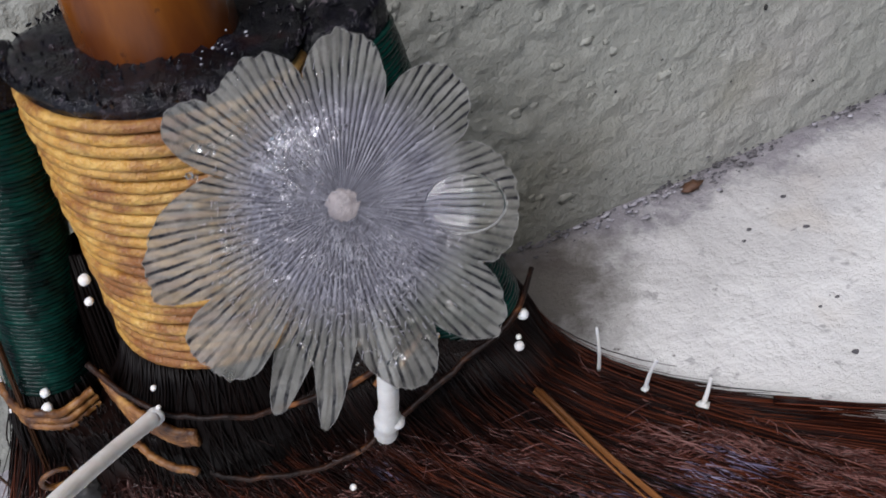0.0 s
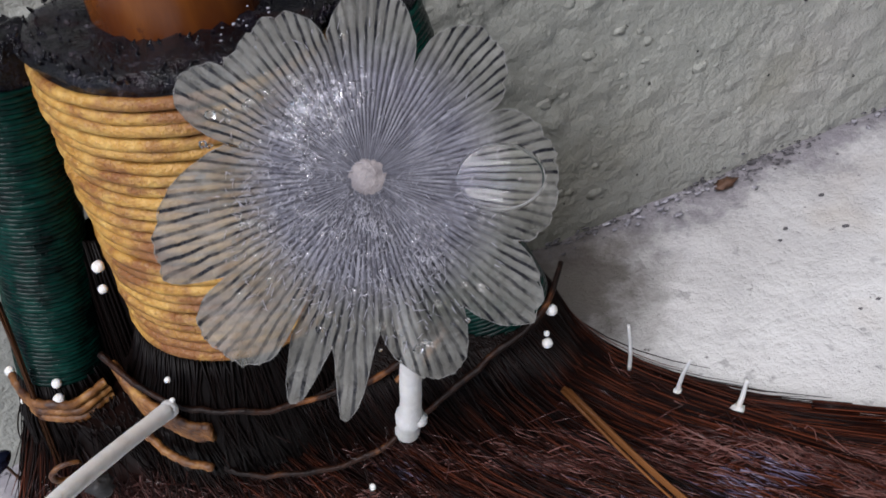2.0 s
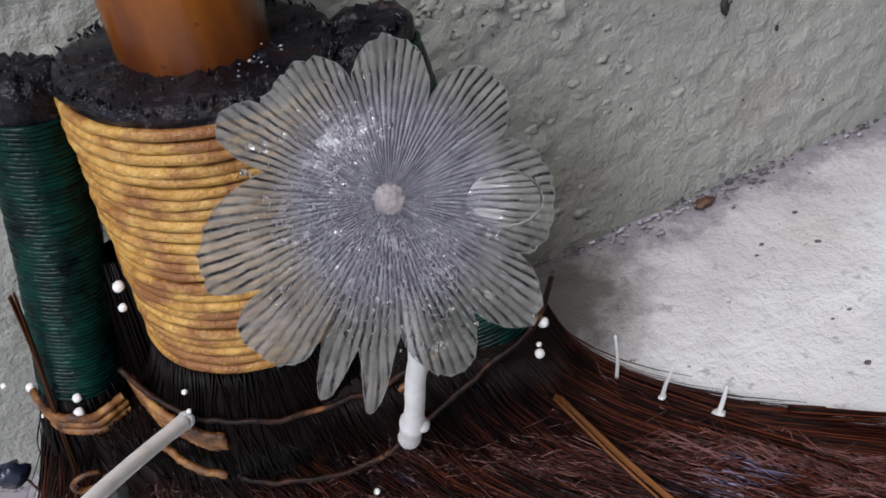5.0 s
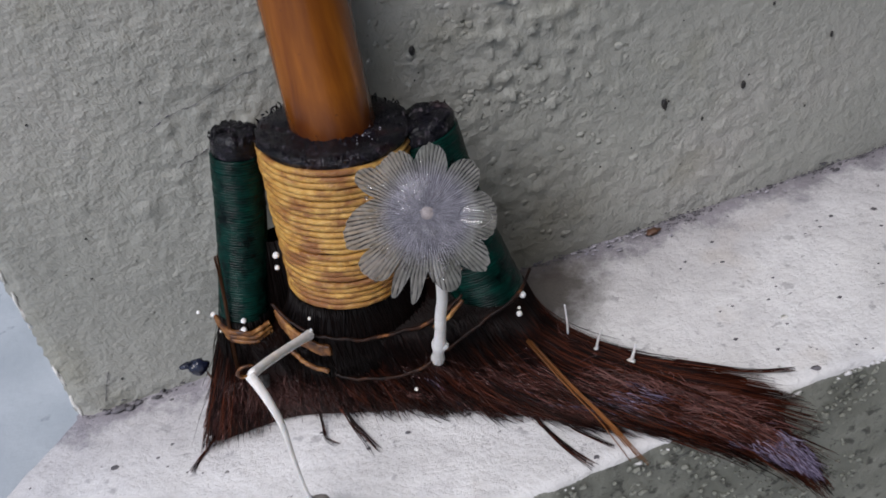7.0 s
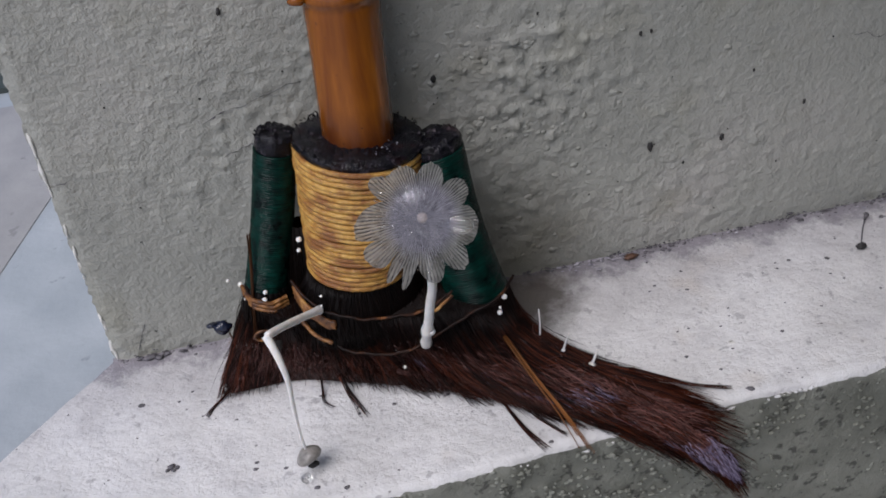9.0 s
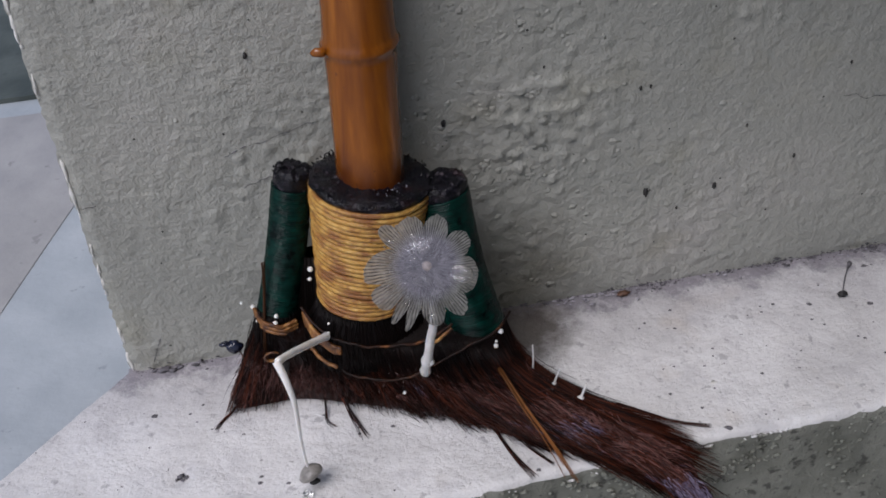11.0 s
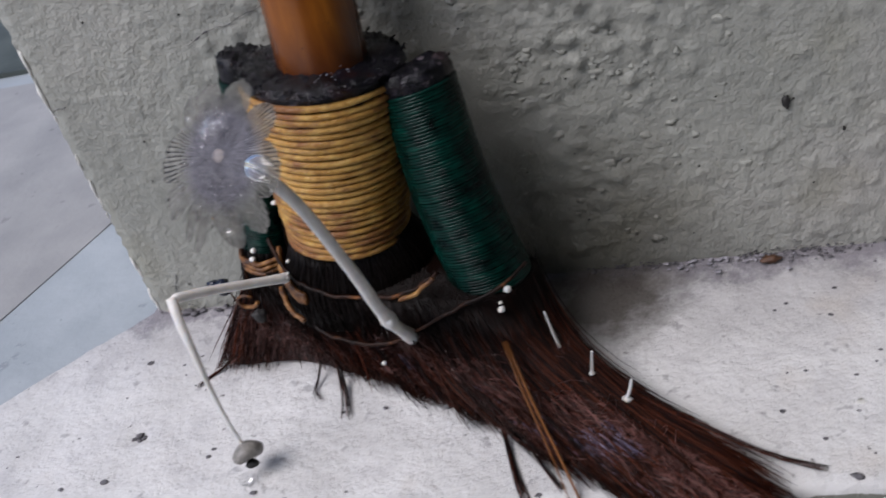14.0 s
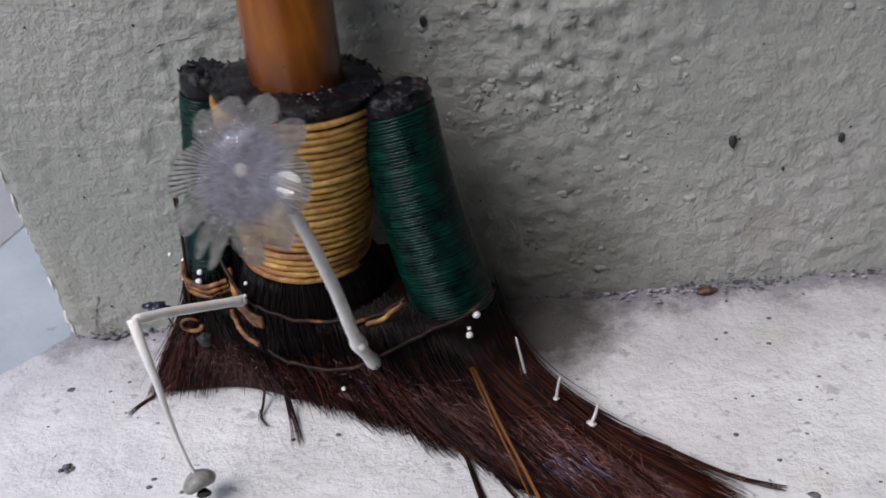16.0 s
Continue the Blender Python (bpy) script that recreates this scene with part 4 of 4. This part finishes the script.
for w0, r0, size in ((138, 0.0062, 0.0008), (122, 0.0054, 0.0007), (130, 0.0068, 0.0004), (150, 0.0058, 0.0004), (110, 0.0057, 0.0004)):
    rows = []
    for i in range(9):
        q = i / 8
        row = []
        for k in range(24):
            w = 2 * pi * k / 24
            e = size * q * (1 + 0.5 * noise.noise(Vector((cos(w) * 1.6 + w0, sin(w) * 1.6, 1))))
            x, y = r0 * cos(radians(w0)) + e * cos(w), r0 * sin(radians(w0)) + e * sin(w) * 1.4
            row.append(cap_point(math.hypot(x, y), math.atan2(y, x), 0.00004 + 0.00016 * (1 - q ** 4) ** 0.5))
        rows.append(row)
    dew.grid(rows, wrap=True)
tagged(part("dew", dew, WATER), "fine glinting dew on the mushroom cap", "dew", kind="stuff").visible_shadow = False

# ---------------- the bent second mushroom ----------------
second = thing("mushroom", "withered small mushroom with a snapped white stem and grey cap", "mushroom", (-0.0317, -0.0679, 0.0005))
buf = Buf()
pts = spline([(-0.0200, -0.0395, 0.0370), (-0.0250, -0.0465, 0.0415), (-0.0310, -0.0560, 0.0475), (-0.0347, -0.0620, 0.0508)], 18)
buf.tube(pts, [0.00125] * 3 + [0.00115] * 12 + [0.0012, 0.0012, 0.0009], 12)
buf.blob(pts[0], 0.0014, 12, 8, (1, 1, 1), 0.1, 1)
part("upper_stem", own(second, buf), FLESH, second, "stout white stem stub")
buf = Buf()
pts = spline([(-0.0349, -0.0622, 0.0512), (-0.0330, -0.0660, 0.0465), (-0.0318, -0.0682, 0.0385), (-0.0321, -0.0686, 0.0280), (-0.0322, -0.0683, 0.0160), (-0.0318, -0.0680, 0.0095)], 28)
buf.tube(pts, [lerp(0.0013, 0.00045, min(1, i / 20)) for i in range(28)], 10, squash=0.7)
part("lower_stem", own(second, buf), FLESH, second, "thin hanging white stem")
buf = Buf()
seg = 28
rows = []
axis = Vector((0.35, -0.45, -0.6)).normalized()
cx = axis.cross(Vector((0, 0, 1))).normalized()
cy = axis.cross(cx)
for t, rr in ((0.0, 0.0006), (0.0006, 0.0020), (0.0014, 0.0032), (0.0024, 0.0039), (0.0034, 0.0040), (0.0042, 0.0036), (0.0047, 0.0028), (0.0046, 0.0012)):
    rows.append([Vector((-0.0326, -0.0668, 0.0098)) + axis * t + (cx * cos(2 * pi * k / seg) + cy * sin(2 * pi * k / seg)) * rr * (1 + 0.08 * noise.noise(Vector((cos(2 * pi * k / seg) * 2, sin(2 * pi * k / seg) * 2, t * 900)))) for k in range(seg)])
base = buf.grid(rows, wrap=True)
buf.fan([base + (len(rows) - 1) * seg + k for k in range(seg)])
buf.fan([base + k for k in range(seg)], True)
part("small_cap", own(second, buf), GREYCAP, second, "dull grey half-closed cap")
buf = Buf()
buf.blob((-0.0306, -0.0697, 0.0052), 0.0016, 10, 6, (1.1, 0.8, 0.6), 0.5, 6)
part("cap_mouth", own(second, buf), SOOT, second, "black inky cap edge")
buf = Buf()
buf.blob((-0.0335, -0.0715, 0.0018), 0.0016, 14, 8, (1, 1, 0.9))
foot_drop = part("water_drop", buf, WATER)
tagged(foot_drop, "small clear water drop on the white ledge under the little cap", "water drop")

# ---------------- sprouts, droplets, scraps ----------------
def sprout(points, r, knob):
    ob = thing("fungus_sprout", "thin pale fungus sprout standing on the bristles", "fungus", points[0], "sprouts on the bristles")
    buf = Buf()
    pts = spline(points, 10)
    buf.tube(pts, [r * lerp(1, 0.6, i / 9) for i in range(10)], 7)
    part("sprout_stem", own(ob, buf), FLESH, ob)
    if knob:
        buf = Buf()
        buf.blob(points[0], knob, 10, 7, (1.2, 1, 0.8), 0.35, 3)
        part("sprout_foot", own(ob, buf), FLESH, ob)


sprout([(0.0450, -0.0500, 0.0175), (0.0447, -0.0515, 0.0235), (0.0443, -0.0523, 0.0300)], 0.00035, 0)
sprout([(0.0515, -0.0530, 0.0115), (0.0522, -0.0535, 0.0155), (0.0530, -0.0545, 0.0195)], 0.0004, 0.0006)
sprout([(0.0588, -0.0583, 0.0078), (0.0600, -0.0580, 0.0105), (0.0608, -0.0578, 0.0135)], 0.0005, 0.0011)

buf = Buf()
buf.blob((0, 0, 0), 0.0009, 12, 8, (1, 1, 1), 0.1, 2)
bead = part("fungus_bead", buf, FLESH)
tagged(bead, "tiny white round fungus bead on the broom", "fungus", "white beads on the broom")
bead.location = (0.0355, -0.0455, 0.0319)
for x, y, z, k in ((0.0334, -0.0474, 0.0277, 0.9), (0.0336, -0.0472, 0.0295, 0.5), (-0.0215, -0.0250, 0.0535, 1.0), (-0.0222, -0.0262, 0.0505, 0.75), (-0.0359, -0.0245, 0.0330, 1.0), (-0.0352, -0.0235, 0.0352, 0.85), (-0.0430, -0.0135, 0.0325, 0.9), (-0.0420, -0.0190, 0.0305, 0.6), (-0.0465, -0.0130, 0.0345, 0.6), (0.0020, -0.0500, 0.0165, 0.6), (-0.0185, -0.0375, 0.0405, 0.5), (-0.0190, -0.0390, 0.0380, 0.45), (-0.0300, -0.0270, 0.0265, 0.5), (-0.0455, -0.0235, 0.0090, 0.7)):
    copy_thing(bead, pose(x, y, z, 0, 0, 40 * k) @ Matrix.Scale(k, 4))

scrap = thing("dried_mushroom", "shrivelled blue-black mushroom scrap hanging beside the broom", "mushroom", (-0.0516, -0.0199, 0.022))
buf = Buf()
buf.blob((-0.0512, -0.0199, 0.0220), 0.0026, 14, 9, (1.0, 0.8, 0.95), 0.55, 3)
buf.blob((-0.0545, -0.0190, 0.0228), 0.0014, 10, 7, (1.5, 0.8, 0.6), 0.4, 8)
part("shrivelled_lump", own(scrap, buf), INK, scrap)
buf = Buf()
buf.tube(spline([(-0.0500, -0.0200, 0.0215), (-0.0490, -0.0200, 0.0140), (-0.0480, -0.0190, 0.0060)], 10), 0.00025, 5)
part("thread", own(scrap, buf), BROWNBIT, scrap)
curl = thing("curled_stem", "curled brown dried stem caught in the bristles", "mushroom", (-0.0385, -0.030, 0.0235))
buf = Buf()
ring = [Vector((-0.0385 + 0.0026 * cos(w), -0.031 - 0.0006 * sin(w), 0.0245 + 0.0024 * sin(w))) for w in np.linspace(0.6, 6.0, 22)]
buf.tube(ring, [0.00035 + 0.0003 * (i / 21) for i in range(22)], 7)
part("curl", own(curl, buf), TAN, curl)
buf = Buf()
buf.blob((-0.0352, -0.0335, 0.0215), 0.0019, 10, 7, (1.1, 0.8, 0.9), 0.6, 4)
part("shrivelled_lump", own(curl, buf), SOOT, curl)

buf = Buf()
for cx0, cz0, s in ((0.0283, 0.0849, 1.2), (0.0996, 0.0443, 1.6), (0.1257, 0.0423, 1.2), (0.095, 0.087, 0.8), (0.0985, 0.0872, 0.7), (0.112, 0.035, 0.6), (-0.03, 0.118, 1.0), (0.062, 0.10, 0.5), (0.155, 0.05, 0.8), (0.17, 0.085, 0.7), (0.135, 0.066, 0.6)):
    buf.blob((cx0, -0.0006, cz0), 0.0009 * s, 9, 6, (0.75, 0.5, 1.25), 0.5, cx0 * 90)
for _ in range(90):
    buf.blob((rnd.uniform(-0.08, 0.26), -0.0003, rnd.uniform(0.003, 0.17) ** 1.0), rnd.uniform(0.00015, 0.0004), 6, 4, (1, 0.6, 1), 0.4, rnd.random() * 9)
tagged(part("wall_specks", buf, SOOT), "small black specks stuck on the painted wall", "specks", kind="stuff")

buf = Buf()
for _ in range(1500):
    x = rnd.uniform(0.045, 0.32) if rnd.random() < 0.95 else rnd.uniform(-0.09, -0.04)
    thick = max(0.1, 0.5 + 1.1 * noise.noise(Vector((x * 45, 4, 2))))
    if rnd.random() > thick:
        continue
    k = rnd.uniform(0.00008, 0.00036) * (2.0 if rnd.random() < 0.06 else 1.0)
    buf.blob((x, -abs(rnd.gauss(0, 0.0030 * thick)) - 0.0002, abs(rnd.gauss(0, 0.0016 * thick))), k, 7, 5, (rnd.uniform(1, 2.4), 1.0, 0.5), 0.7, rnd.random() * 30)
tagged(part("joint_grime", buf, GRIME), "dark crumbling grime along the wall's foot", "grime", kind="stuff")
buf = Buf()
for _ in range(70):
    x = rnd.gauss(0.079, 0.008) if rnd.random() < 0.6 else rnd.uniform(0.06, 0.22)
    y = -0.0015 - abs(rnd.gauss(0, 0.0028))
    buf.blob((x, y, 0.0006 + rnd.uniform(0, 0.0008)), rnd.uniform(0.0002, 0.0007), 8, 4, (rnd.uniform(0.8, 1.6), 0.9, 0.2), 1.1, rnd.random() * 50)
tagged(part("paint_flakes", buf, FLAKE), "lifted grey-white paint flakes at the wall's foot", "paint flakes", kind="stuff")
buf = Buf()
buf.blob((0.0925, -0.0040, 0.0010), 0.0017, 12, 7, (1.4, 0.8, 0.5), 0.9, 3)
tagged(part("leaf_scrap", buf, BROWNBIT), "small brown scrap lying where wall meets ledge", "debris")
buf = Buf()
for _ in range(150):
    x, y = rnd.uniform(-0.12, 0.24), rnd.uniform(-0.078, -0.004)
    if -0.06 < x < 0.09 and y > -0.03 - max(0, x) * 0.6:
        continue
    if x < CORNER_X - 0.9 * -y + 0.004:
        continue
    buf.blob((x, y, 0.0), rnd.uniform(0.0002, 0.0006) if rnd.random() < 0.85 else rnd.uniform(0.0006, 0.0011), 7, 4, (1.3, 1, 0.35), 0.6, rnd.random() * 30)
for k in range(9):
    buf.blob((-0.0731 + rnd.gauss(0, 0.0012), -0.0533 + rnd.gauss(0, 0.001), -0.0012), rnd.uniform(0.0004, 0.001), 7, 5, (1.2, 1, 0.6), 0.6, k * 3.0)
tagged(part("ledge_crumbs", buf, GRIME), "grey crumbs of dirt scattered on the ledge", "crumbs", kind="stuff")
buf = Buf()
for k in range(70):
    z = rnd.uniform(0.001, 0.19)
    if noise.noise(Vector((z * 55, 5, 5))) < -0.12:
        continue
    buf.blob((CORNER_X + rnd.uniform(0.0002, 0.0010), 0.0008 + rnd.uniform(0, 0.0006), z), rnd.uniform(0.0003, 0.0009), 7, 7, (rnd.uniform(0.4, 0.8), 0.6, rnd.uniform(1.5, 4.5)), 0.6, rnd.random() * 40)
tagged(part("corner_chips", buf, LIME), "chipped whitish plaster along the wall's corner", "plaster chips", kind="stuff")

CRACKS = [((-0.0425, 0.085), (-0.0113, 0.0925), 0.0022), ((-0.0384, 0.0722), (-0.0285, 0.0745), 0.0012), ((-0.0900, 0.0728), (-0.0855, 0.0735), 0.0006), ((0.17, 0.072), (0.188, 0.068), 0.0015), ((-0.083, 0.004), (-0.0785, 0.014), 0.0012)]
buf = Buf()
for (x0, z0), (x1, z1), bend in CRACKS:
    line = []
    for k in range(26):
        t = k / 25
        off = noise.noise(Vector((t * 3.0, x0 * 90, 1))) * bend + noise.noise(Vector((t * 11.0, x0 * 90, 5))) * bend * 0.35
        line.append(Vector((lerp(x0, x1, t) + off * 0.3, -0.00035, lerp(z0, z1, t) + off)))
    buf.tube(line, [0.00016 * (0.3 + abs(noise.noise(Vector((k * 0.5, z0 * 70, 2)))) * 1.8) for k in range(26)], 5)
tagged(part("wall_cracks", buf, GRIME), "fine dark hairline cracks in the wall's paint", "cracks", kind="stuff")

buf = Buf()
for _ in range(900):
    if rnd.random() < 0.85:
        x, z = rnd.gauss(0.050, 0.020), rnd.gauss(0.080, 0.035)
    else:
        x, z = rnd.uniform(-0.085, 0.24), rnd.uniform(0.002, 0.17)
    if z < 0.002 or x < -0.088 or noise.noise(Vector((x * 45, z * 45, 4))) < -0.1:
        continue
    buf.blob((x, 0.0001, z), rnd.uniform(0.0003, 0.0011), 7, 5, (rnd.uniform(0.8, 1.9), 0.42, rnd.uniform(0.6, 1.3)), 0.9, rnd.random() * 60)
tagged(part("wall_crust", buf, WALL), "rough painted-over plaster grains on the wall", "plaster", kind="stuff")

buf = Buf()
for _ in range(2600):
    x, z = rnd.uniform(-0.13, 0.20), -0.0025 - rnd.uniform(0, 1) ** 1.5 * 0.055
    if noise.noise(Vector((x * 60, z * 60, 9))) < -0.15:
        continue
    buf.blob((x, front_y(x) + 0.0001, z), rnd.uniform(0.0003, 0.0009), 6, 4, (rnd.uniform(0.8, 1.8), 0.9, 0.9), 0.6, rnd.random() * 60)
tagged(part("ledge_grit", buf, LEDGE), "coarse grit in the ledge's cement front", "grit", kind="stuff")

# Black speck with a thread on the ledge, of no known kind.
husk = thing("dried_mushroom", "tiny black speck with a thread on the white ledge", "mushroom", (0.1705, -0.0249, 0.0))
buf = Buf()
buf.blob((0.1705, -0.0249, 0.0012), 0.0016, 12, 7, (1.2, 0.9, 0.7), 0.5, 7)
part("shrivelled_lump", own(husk, buf), SOOT, husk)
buf = Buf()
buf.tube(spline([(0.1708, -0.0242, 0.0012), (0.1745, -0.0185, 0.0016), (0.1785, -0.0130, 0.0012), (0.1822, -0.0085, 0.0008)], 12), [0.00022] * 8 + [0.0003, 0.0005, 0.0008, 0.0009], 6)
part("thread", own(husk, buf), GRIME, husk)
buf = Buf()
buf.blob((0.1074, -0.0553, 0.0002), 0.0009, 9, 5, (1.3, 0.8, 0.4), 0.8, 2)
tagged(part("paint_chip", buf, LIME), "small bright white paint chip on the ledge", "paint chip")
buf = Buf()
for x, y, k in ((-0.0800, -0.0020, 0.0016), (-0.0770, -0.0030, 0.0011), (-0.0835, -0.0015, 0.0009), (-0.0745, -0.0018, 0.0010), (-0.0690, -0.0022, 0.0008)):
    buf.blob((x, y, 0.0006), k, 9, 5, (1.5, 0.9, 0.5), 0.8, x * 300)
tagged(part("corner_debris", buf, GRIME), "brown-grey dirt crumbs at the wall's foot", "debris", kind="stuff")
